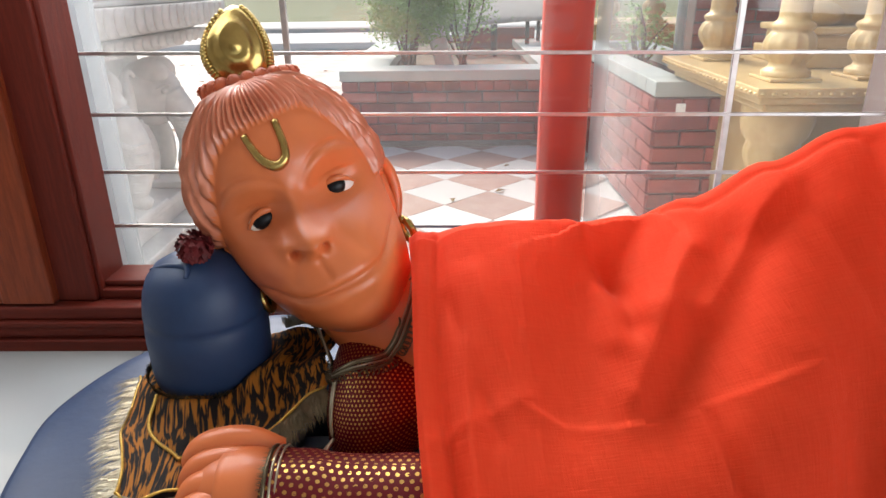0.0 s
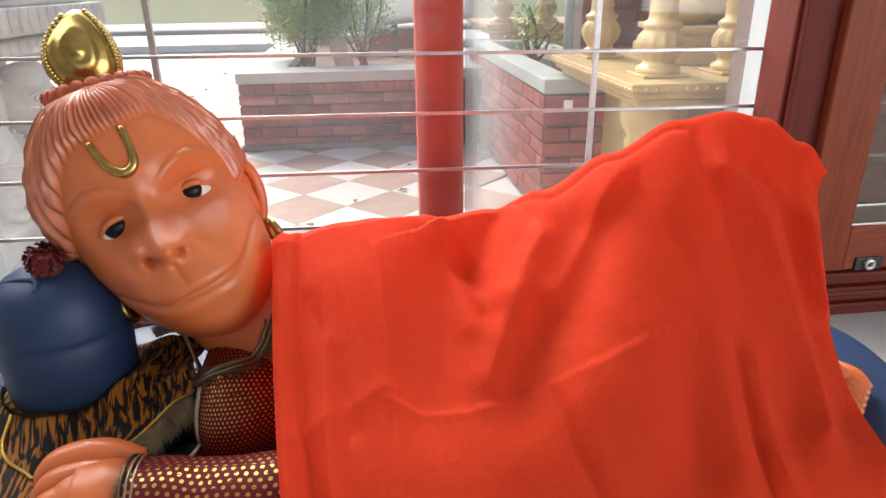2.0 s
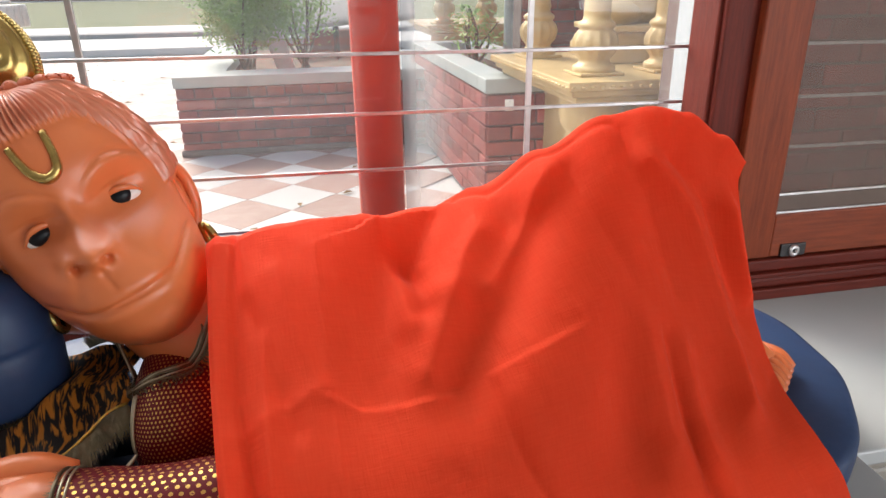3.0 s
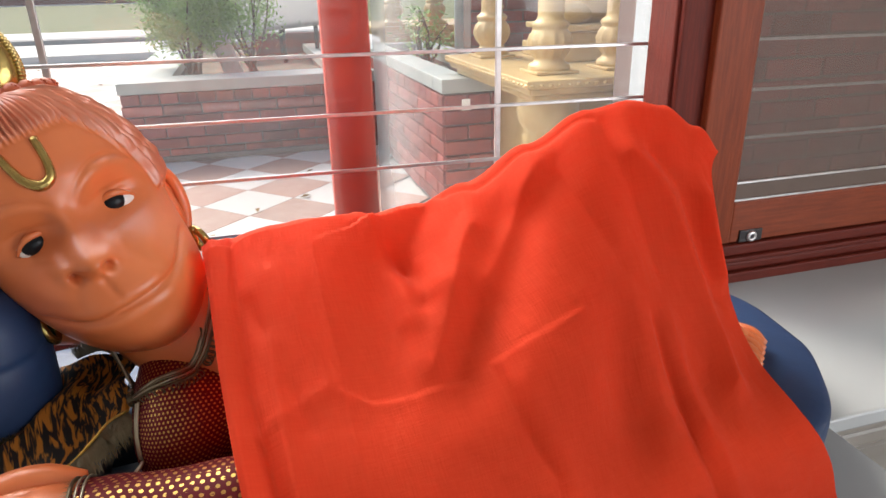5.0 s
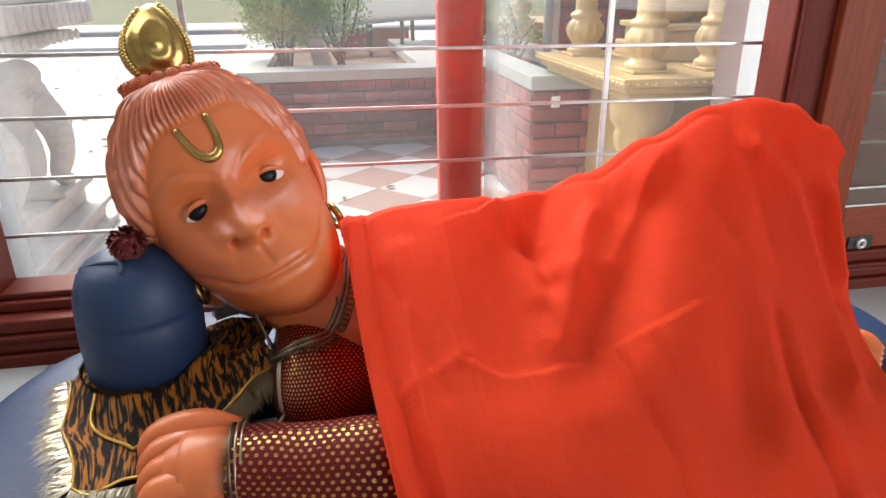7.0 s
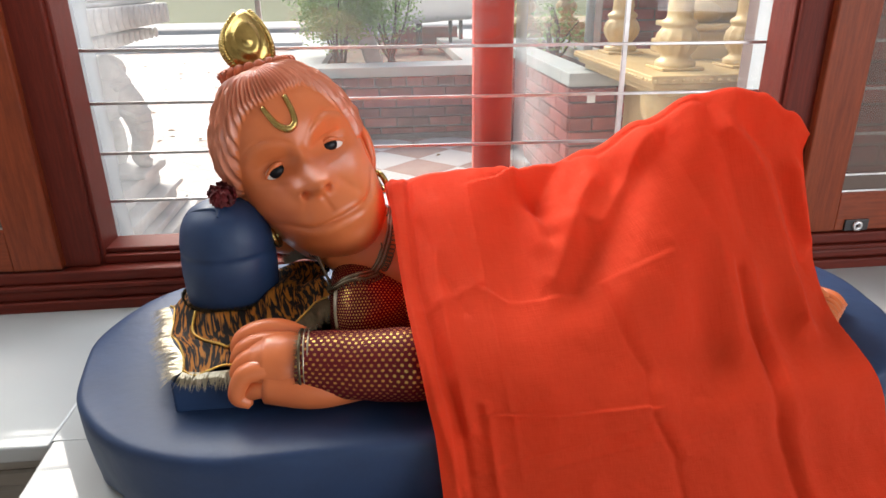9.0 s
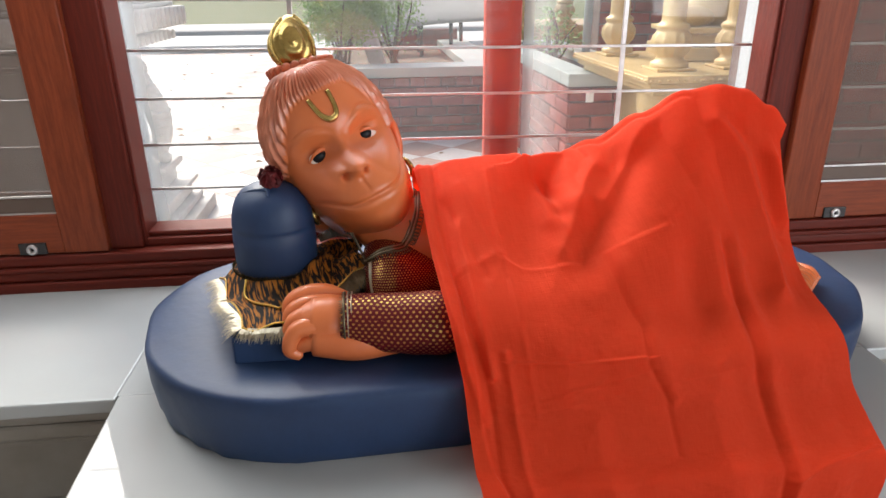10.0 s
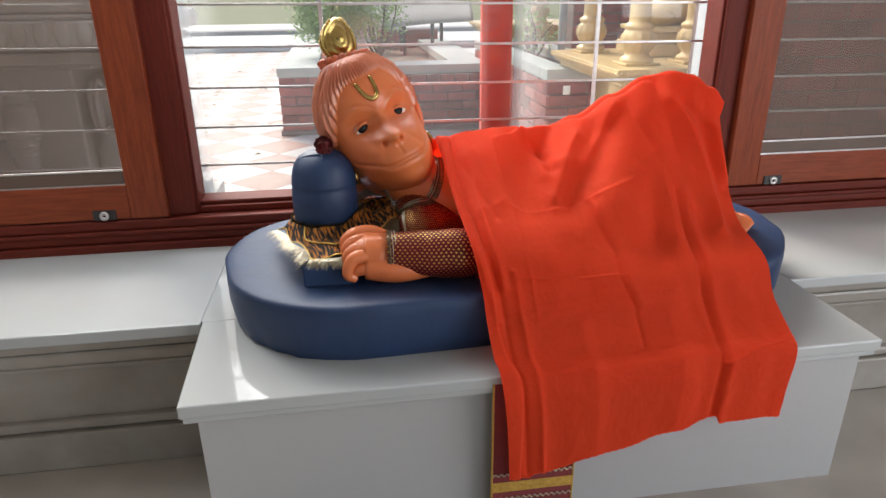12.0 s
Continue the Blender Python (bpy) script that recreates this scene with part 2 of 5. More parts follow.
def glass_mat(name, dust, tint):
    """Thin clear glass, dusty in blotches, with pale haze put in near its edges."""
    m = bpy.data.materials.new(name)
    m.use_nodes = True
    n, l = m.node_tree.nodes, m.node_tree.links
    n.remove(n["Principled BSDF"])
    clear = node(m, "ShaderNodeBsdfTransparent")
    clear.inputs[0].default_value = (*tint, 1)
    gloss = node(m, "ShaderNodeBsdfGlossy")
    gloss.inputs["Roughness"].default_value = 0.02
    lw = node(m, "ShaderNodeLayerWeight")
    lw.inputs["Blend"].default_value = 0.5
    grazing = math_node(m, "MULTIPLY_ADD", math_node(m, "POWER", lw.outputs["Facing"], 5.0), 0.9, 0.065)
    mix = node(m, "ShaderNodeMixShader")
    l.new(grazing, mix.inputs[0])
    l.new(clear.outputs[0], mix.inputs[1])
    l.new(gloss.outputs[0], mix.inputs[2])
    film = node(m, "ShaderNodeBsdfTranslucent")
    film.inputs[0].default_value = (0.4, 0.4, 0.4, 1)
    noi = node(m, "ShaderNodeTexNoise")
    noi.inputs["Scale"].default_value, noi.inputs["Detail"].default_value = 3.5, 7
    co = node(m, "ShaderNodeTexCoord")
    l.new(co.outputs["Object"], noi.inputs["Vector"])
    uv = node(m, "ShaderNodeUVMap")
    sep = node(m, "ShaderNodeSeparateXYZ")
    l.new(uv.outputs[0], sep.inputs[0])
    edge = node(m, "ShaderNodeMapRange", interpolation_type="SMOOTHSTEP")
    edge.inputs["From Min"].default_value, edge.inputs["From Max"].default_value = 0.0, 0.13
    edge.inputs["To Min"].default_value, edge.inputs["To Max"].default_value = 0.42, 0.0
    l.new(sep.outputs[0], edge.inputs["Value"])
    f = math_node(m, "MULTIPLY_ADD", noi.outputs["Fac"], dust, edge.outputs[0])
    both = node(m, "ShaderNodeMixShader")
    l.new(f, both.inputs[0])
    l.new(mix.outputs[0], both.inputs[1])
    l.new(film.outputs[0], both.inputs[2])
    l.new(both.outputs[0], n["Material Output"].inputs["Surface"])
    return m


GLASS = glass_mat("dusty_window_glass", 0.15, (0.97, 0.98, 0.97))


def mesh_screen():
    """Fine insect mesh: threads with gaps between, seen as a grey veil."""
    m = bpy.data.materials.new("fly_screen_mesh")
    m.use_nodes = True
    n, l = m.node_tree.nodes, m.node_tree.links
    b = n["Principled BSDF"]
    b.inputs["Base Color"].default_value = (0.17, 0.135, 0.115, 1)
    b.inputs["Roughness"].default_value = 0.7
    clear = node(m, "ShaderNodeBsdfTransparent")
    noi = node(m, "ShaderNodeTexNoise")
    noi.inputs["Scale"].default_value = 4
    both = node(m, "ShaderNodeMixShader")
    l.new(math_node(m, "MULTIPLY_ADD", noi.outputs["Fac"], 0.12, 0.42), both.inputs[0])
    l.new(clear.outputs[0], both.inputs[1])
    l.new(b.outputs[0], both.inputs[2])
    l.new(both.outputs[0], n["Material Output"].inputs["Surface"])
    return m


SCREEN = mesh_screen()


# ---- mesh helpers ----
def link_mesh(name, bm, materials, parent=None, label="", smooth=False):
    me = bpy.data.meshes.new(name)
    bm.to_mesh(me)
    bm.free()
    for m in materials if isinstance(materials, (list, tuple)) else [materials]:
        me.materials.append(m)
    if smooth:
        me.polygons.foreach_set("use_smooth", [True] * len(me.polygons))
    ob = new(name, me)
    if parent:
        ob.parent = parent
    if label:
        ob["label"] = label
    return ob


def part(name, bm, material, parent, label="", smooth=False):
    return link_mesh(name, bm, material, parent, label, smooth)


def thing(name, label, category, group="", kind=""):
    e = new(name)
    e.empty_display_size = 0.05
    return tagged(e, label, category, group, kind)


def box(x0, x1, y0, y1, z0, z1, bevel=0.0, segs=2, bm=None):
    own = bmesh.new()
    bmesh.ops.create_cube(own, size=1)
    for v in own.verts:
        v.co = Vector(((x0 + x1) / 2 + v.co.x * (x1 - x0), (y0 + y1) / 2 + v.co.y * (y1 - y0), (z0 + z1) / 2 + v.co.z * (z1 - z0)))
    if bevel:
        bmesh.ops.bevel(own, geom=own.edges[:], offset=bevel, segments=segs, profile=0.5, affect="EDGES")
    return own if bm is None else join(bm, own)


def join(bm, other, index=None):
    if index is not None:
        for f in other.faces:
            f.material_index = index
    me = bpy.data.meshes.new("tmp")
    other.to_mesh(me)
    other.free()
    bm.from_mesh(me)
    bpy.data.meshes.remove(me)
    return bm


def grid_mesh(nu, nv, fn, wrap=False, uvfn=None, bm=None):
    """A sheet of nu x nv points given by fn(i, j); wrap closes it in the first direction."""
    own = bmesh.new()
    vs = [[own.verts.new(fn(i, j)) for j in range(nv)] for i in range(nu)]
    uvl = own.loops.layers.uv.new("UVMap") if uvfn else None
    for i in range(nu if wrap else nu - 1):
        k = (i + 1) % nu
        for j in range(nv - 1):
            f = own.faces.new((vs[i][j], vs[k][j], vs[k][j + 1], vs[i][j + 1]))
            f.smooth = True
            if uvl:
                for lp, (a, c) in zip(f.loops, ((i, j), (i + 1, j), (i + 1, j + 1), (i, j + 1))):
                    lp[uvl].uv = uvfn(a, c)
    return own


def lathe(profile, segs=32, at=(0, 0, 0), flute=0, depth=0.0, span=(0, 0)):
    """A turned body from (radius, height) pairs; flute cuts lobes between the two heights of span."""
    def fn(i, j):
        r, z = profile[j]
        a = 2 * math.pi * i / segs
        if flute and span[0] <= z <= span[1]:
            r *= 1 - depth * abs(math.cos(a * flute / 2)) ** 6
        return (at[0] + r * math.cos(a), at[1] + r * math.sin(a), at[2] + z)
    bm = grid_mesh(segs, len(profile), fn, wrap=True)
    return bm


def catmull(pts, n):
    """n points evenly spread over a smooth line through pts."""
    p = [Vector(q) for q in pts]
    p = [p[0] * 2 - p[1]] + p + [p[-1] * 2 - p[-2]]
    out = []
    m = len(p) - 3
    for k in range(n):
        t = k / (n - 1) * m
        i = min(int(t), m - 1)
        t -= i
        a, b, c, d = p[i:i + 4]
        out.append(0.5 * ((2 * b) + (c - a) * t + (2 * a - 5 * b + 4 * c - d) * t * t + (3 * b - a - 3 * c + d) * t ** 3))
    return out


def tube(pts, radii, n=24, segs=14, flat=1.0, uv=False, caps=True):
    """A round limb along a smooth line, its radius running through radii."""
    line = catmull(pts, n)
    rr = catmull([(r, 0, 0) for r in radii], n)
    frames = []
    side = Vector((0, 0, 1))
    for k in range(n):
        t = (line[min(k + 1, n - 1)] - line[max(k - 1, 0)]).normalized()
        u = side - t * side.dot(t)
        if u.length < 1e-3:
            u = Vector((0, 1, 0)) - t * t.y
        u.normalize()
        side = u
        frames.append((u, t.cross(u)))
    def fn(i, j):
        a = 2 * math.pi * i / segs
        return line[j] + (frames[j][0] * math.cos(a) * flat + frames[j][1] * math.sin(a)) * max(rr[j].x, 1e-4)
    length = sum((line[k + 1] - line[k]).length for k in range(n - 1))
    rm = sum(radii) / len(radii)
    bm = grid_mesh(segs, n, fn, wrap=True, uvfn=(lambda a, c: (c / (n - 1) * length, a / segs * 2 * math.pi * rm)) if uv else None)
    if caps:
        ring = list(bm.verts)
        for j in (0, n - 1):
            c = bm.verts.new(line[j] + (line[j] - line[1 if j == 0 else n - 2]).normalized() * rr[j].x * 0.45)
            for i in range(segs):
                a, b = ring[i * n + j], ring[((i + 1) % segs) * n + j]
                f = bm.faces.new((a, b, c) if j else (b, a, c))
                f.smooth = True
    return bm


def ball(center, radii, axes=None, segs=24, rings=16):
    """An ellipsoid whose half-lengths lie along the three axes."""
    bm = bmesh.new()
    bmesh.ops.create_uvsphere(bm, u_segments=segs, v_segments=rings, radius=1)
    ax = axes or (Vector((1, 0, 0)), Vector((0, 1, 0)), Vector((0, 0, 1)))
    for v in bm.verts:
        v.co = Vector(center) + ax[0] * v.co.x * radii[0] + ax[1] * v.co.y * radii[1] + ax[2] * v.co.z * radii[2]
    for f in bm.faces:
        f.smooth = True
    return bm


def gauss(x, w):
    return math.exp(-(x / w) ** 2)


def smooth01(e0, e1, x):
    t = min(max((x - e0) / (e1 - e0), 0.0), 1.0)
    return t * t * (3 - 2 * t)


def sample(table, x):
    """Straight-line reading of a short table of (x, value)."""
    for (a, va), (b, vb) in zip(table, table[1:]):
        if x <= b:
            t = max((x - a) / (b - a), 0)
            t = t * t * (3 - 2 * t)
            return va + (vb - va) * t
    return table[-1][1]


# ---- the hall: floor, walls, ceiling ----
def structure(name, bm, material, label, category):
    return tagged(link_mesh(name, bm, material), label, category, kind="structure")


XW, XE, YS, TOP = -2.6, 3.0, -3.9, 2.9
structure("floor", box(XW - 0.2, XE + 0.2, YS - 0.2, 1.0, FLOOR - 0.1, FLOOR), FLOOR_MARBLE, "grey veined polished marble hall floor", "floor")
structure("ceiling", box(XW - 0.2, XE + 0.2, YS - 0.2, 1.6, TOP, TOP + 0.15), WALL, "plain cream painted ceiling", "ceiling")
structure("wall_west", box(XW - 0.2, XW, YS, 1.28, FLOOR, TOP), WALL, "cream painted side wall", "wall")
# out of view; this opening is added for the east fill lamp
east = box(XE, XE + 0.2, YS, -3.0, FLOOR, TOP)
box(XE, XE + 0.2, -0.4, 1.28, FLOOR, TOP, bm=east)
box(XE, XE + 0.2, -3.0, -0.4, 2.5, TOP, bm=east)
structure("wall_east", east, WALL, "cream painted side wall with an unseen opening added for fill light", "wall")
# wall behind the camera, its wide gap added for the back fill lamp
back = box(XW - 0.2, -0.05, YS - 0.2, YS, FLOOR, TOP)
box(XE - 0.04, XE + 0.2, YS - 0.2, YS, FLOOR, TOP, bm=back)
box(-0.05, XE - 0.04, YS - 0.2, YS, 2.5, TOP, bm=back)
structure("wall_south", back, WALL, "cream painted wall with a wide unseen opening added for fill light", "wall")
front = box(XW - 0.2, XE + 0.2, 1.285, 1.46, 2.32, TOP + 0.15)
box(XW - 0.2, XW + 0.02, 1.285, 1.46, FLOOR, 2.32, bm=front)
box(XE - 0.02, XE + 0.2, 1.285, 1.46, FLOOR, 2.32, bm=front)
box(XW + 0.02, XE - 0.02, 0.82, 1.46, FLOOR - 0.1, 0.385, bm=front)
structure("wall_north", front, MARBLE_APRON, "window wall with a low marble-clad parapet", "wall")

# window seat slab of white marble and the moulded apron beneath it
for x0, x1, y0, r in ((XW, -0.517, 0.777, 0.004), (-0.5165, 0.9765, 0.789, 0.002), (0.977, XE, 0.777, 0.004)):
    structure("window_ledge", box(x0, x1, y0, 1.292, 0.385, 0.415, r), MARBLE, "polished white marble slab of the window ledge", "window ledge")
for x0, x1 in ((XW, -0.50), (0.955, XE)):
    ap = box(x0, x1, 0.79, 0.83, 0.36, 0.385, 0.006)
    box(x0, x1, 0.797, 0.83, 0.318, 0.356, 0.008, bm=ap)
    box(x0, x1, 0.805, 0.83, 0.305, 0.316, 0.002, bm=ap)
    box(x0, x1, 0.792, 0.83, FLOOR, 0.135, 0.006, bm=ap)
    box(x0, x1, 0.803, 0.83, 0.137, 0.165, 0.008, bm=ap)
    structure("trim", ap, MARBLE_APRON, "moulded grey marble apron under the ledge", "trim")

# ---- window: fixed middle light between two screened sashes ----
window = thing("window_1", "dark red wooden window with fixed glass, grille and two screened sashes", "window", kind="structure")
WT = 2.3
rail = box(XW, XE, 1.278, 1.40, 0.413, 0.440, 0.004)
box(XW, XE, 1.286, 1.40, 0.441, 0.466, 0.007, bm=rail)
box(XW, XE, 1.281, 1.40, 0.467, 0.478, 0.003, bm=rail)
box(XW, XE, 1.292, 1.40, 0.479, 0.507, 0.005, bm=rail)
part("bottom_rail", rail, WOOD_X, window, "dark red moulded wooden rail")
part("head_rail", box(XW, XE, 1.29, 1.42, WT, WT + 0.1, 0.004), WOOD_X, window)
for x0, x1, s in ((-0.693, -0.612, 1), (1.008, 1.085, -1)):
    j = box(x0, x1, 1.318, 1.42, 0.508, WT, 0.004)
    if s > 0:
        box(x1 - 0.022, x1 + 0.008, 1.331, 1.43, 0.508, WT, 0.005, bm=j)
    else:
        box(x0 - 0.008, x0 + 0.022, 1.331, 1.43, 0.508, WT, 0.005, bm=j)
    part("jamb", j, WOOD_Z, window, "dark red wooden jamb with a beaded edge")
low = box(-0.605, 1.001, 1.33, 1.43, 0.508, 0.528, 0.003)
box(-0.605, 1.001, 1.345, 1.43, 0.529, 0.541, 0.003, bm=low)
part("glazing_sill", low, WOOD_X, window)


def sash(x0, x1, inner):
    """A sliding sash with a fly screen; inner is the side of its meeting stile."""
    s = new("sash")
    s.parent = window
    y0, y1, w = 1.297, 1.337, 0.106
    for name, a, b in (("stile", x0, x0 + w), ("stile", x1 - w, x1)):
        part(name, box(a, b, y0, y1, 0.511, WT - 0.003, 0.004), SASH_Z, s)
    lowr = box(x0 + w, x1 - w, y0 + 0.002, y1, 0.511, 0.612, 0.004)
    part("bottom_rail", lowr, SASH_X, s, "orange-brown wooden rail")
    bead = box(x0 + w, x1 - w, y0 + 0.012, y1, 0.614, 0.652, 0.003)
    part("screen_bead", bead, mat("grey_brown_bead", (0.13, 0.085, 0.065), 0.5), s, "dull brown bead below the screen")
    edge = box(x0 + w, x1 - w, y0 + 0.008, y0 + 0.014, 0.611, 0.616, 0.001)
    box(x0 + w, x1 - w, y0 + 0.010, y0 + 0.016, 0.653, 0.658, 0.001, bm=edge)
    part("screen_clip", edge, STEEL, s, "thin metal strip holding the screen")
    scr = box(x0 + w - 0.005, x1 - w + 0.005, y0 + 0.024, y0 + 0.025, 0.62, WT - 0.05)
    part("screen", scr, SCREEN, s, "fine grey insect mesh").visible_shadow = False
    cx = inner
    lock = new("sash_lock")
    lock.parent = window
    part("lock_plate", box(cx - 0.032, cx + 0.032, y0 - 0.003, y0 + 0.01, 0.511, 0.541, 0.002), IRON, lock, "dark metal lock plate")
    ring = lathe([(0.0045, 0.0), (0.0045, 0.005), (0.0075, 0.0065), (0.0115, 0.0065), (0.0135, 0.004), (0.0135, 0.0)], 24)
    bmesh.ops.transform(ring, matrix=pose(cx, y0 - 0.003, 0.525, 90), verts=ring.verts[:])
    part("lock_cylinder", ring, STEEL, lock, "round steel lock cylinder", True)


sash(-2.58, -0.688, -0.866)
sash(1.080, 2.98, 1.243)

# fixed glass: panes either side of the mullion, pale haze put along the edges
def glass_pane(x0, x1, both_edges):
    cols = 24
    def uv(i, j):
        x = (x1 - x0) * i / cols
        return (min(x, (x1 - x0 - x) * 1.6) if both_edges else x, j * 0.6)
    bm = grid_mesh(cols + 1, 4, lambda i, j: (x0 + (x1 - x0) * i / cols, 1.462, 0.50 + (WT - 0.5) * j / 3), uvfn=uv)
    bmesh.ops.solidify(bm, geom=bm.faces[:], thickness=0.004)
    bmesh.ops.recalc_face_normals(bm, faces=bm.faces[:])
    part("pane", bm, GLASS, window, "clear dusty glass pane").visible_shadow = False


glass_pane(-0.612, 0.384, False)
glass_pane(0.386, 1.06, True)

# steel grille, its bars a little out of level
grille = thing("window_grille", "thin steel bar grille across the window", "window grille", kind="structure")
for k in range(13):
    zz = 0.972 + 0.117 * (9 - k)
    if zz < 0.5:
        break
    b = box(XW + 0.1, XE - 0.1, 1.430, 1.4365, -0.0035, 0.0035, 0.001, 1)
    bmesh.ops.transform(b, matrix=pose(0, 0, zz + 0.002, 0, 0.52, 0), verts=b.verts[:])
    part("bar", b, STEEL, grille)
for x in (-0.207, 0.650):
    part("upright_bar", box(x - 0.006, x + 0.006, 1.437, 1.445, 0.5, WT, 0.001), STEEL, grille)

REVEAL = mat("white_reveal_plaster", (0.34, 0.36, 0.37), 0.8, alt=(0.28, 0.30, 0.31))
# outer reveals and the red mullion behind the glass
mull = box(0.288, 0.386, 1.483, 1.515, FLOOR, WT + 0.1, 0.004)
structure("mullion", mull, POST_RED, "red painted upright post outside the glass", "post")
for x0, x1 in ((1.055, 1.14), (-0.75, -0.635)):
    structure("window_reveal", box(x0, x1, 1.466, 1.58, FLOOR, WT, 0.003), REVEAL, "white plastered outer window reveal", "window reveal")

# ---- display plinth against the ledge ----
plinth = thing("display_plinth", "white marble-topped display plinth built against the ledge", "plinth")
top = box(-0.513, 0.975, 0.456, 0.787, 0.389, 0.417, 0.004)
box(-0.508, 0.970, 0.463, 0.786, 0.374, 0.3885, 0.003, bm=top)
for v in top.verts:
    if v.co.y < 0.7:
        v.co.y -= 0.017 * (0.975 - v.co.x) / 1.488
        v.co.x += 0.016 if v.co.x < 0 else 0
part("top_slab", top, MARBLE, plinth, "polished white marble slab")
part("front_panel", box(-0.475, 0.952, 0.482, 0.50, FLOOR, 0.3735, 0.001), PLINTH, plinth)
part("side_panel", box(-0.475, -0.457, 0.5005, 0.79, FLOOR, 0.3735, 0.001), PLINTH, plinth)
part("side_panel", box(0.934, 0.952, 0.5005, 0.79, FLOOR, 0.3735, 0.001), PLINTH, plinth)

# ---- blue base of the statue ----
BASE_Z = 0.545
END_W, END_E, END_R = Vector((-0.125, 0.868)), Vector((0.638, 0.927)), 0.333


def base_outline(a, grow=0.0):
    """Oblong with two round ends, set a little askew on the ledge, at the angle a."""
    c, s = math.cos(a), math.sin(a)
    mid, half = (END_W + END_E) / 2, (END_E - END_W) / 2
    along = half.normalized()
    side = Vector((-along.y, along.x))
    r = END_R + grow
    p = mid + half * min(max(c * 5.5, -1.0), 1.0) + along * (r * c) + side * (r * s)
    w = 0.003 * math.sin(5 * a + 0.6) + 0.002 * math.sin(11 * a)
    return p.x + w * c, p.y + w * s


prof = [(-0.30, 0.1272), (-0.20, 0.1278), (-0.08, 0.1280), (-0.030, 0.1285), (-0.012, 0.1275), (-0.004, 0.1245), (0.0, 0.118), (0.001, 0.10), (-0.001, 0.065), (-0.004, 0.03), (-0.008, 0.012), (-0.014, 0.0)]


def base_point(i, j):
    a = 2 * math.pi * i / 160
    g, h = prof[j]
    x, y = base_outline(a, g)
    wob = 0.003 * noise.noise(Vector((x * 9, y * 9, h * 20))) if j < 9 else 0
    low = 0.004 * noise.noise(Vector((x * 25, y * 25, 0))) if j > 9 else 0
    return x + wob + low, y + wob + low, 0.4175 + h + wob * 0.8


bb = grid_mesh(160, len(prof), base_point, wrap=True)
bb.verts.ensure_lookup_table()
bb.faces.new([bb.verts[i * len(prof)] for i in range(160)])
tagged(link_mesh("oval_pedestal", bb, BLUE, smooth=True), "navy blue painted oblong slab with rounded ends on the plinth", "pedestal")

# ---- reclining statue: one mesh ----
HO = Vector((-0.085, 0.945, 0.83))
HX = Vector((0.885, 0.33, 0.33)).normalized()
HU = Vector((-0.29, -0.045, 0.955))
HU = (HU - HX * HU.dot(HX)).normalized()
HF = HX.cross(HU)


def head_at(a, b, c):
    return HO + HX * a + HU * b + HF * c


def hairline(a):
    a -= 0.006
    return 0.124 - 0.8 * a * a - 700 * a ** 4


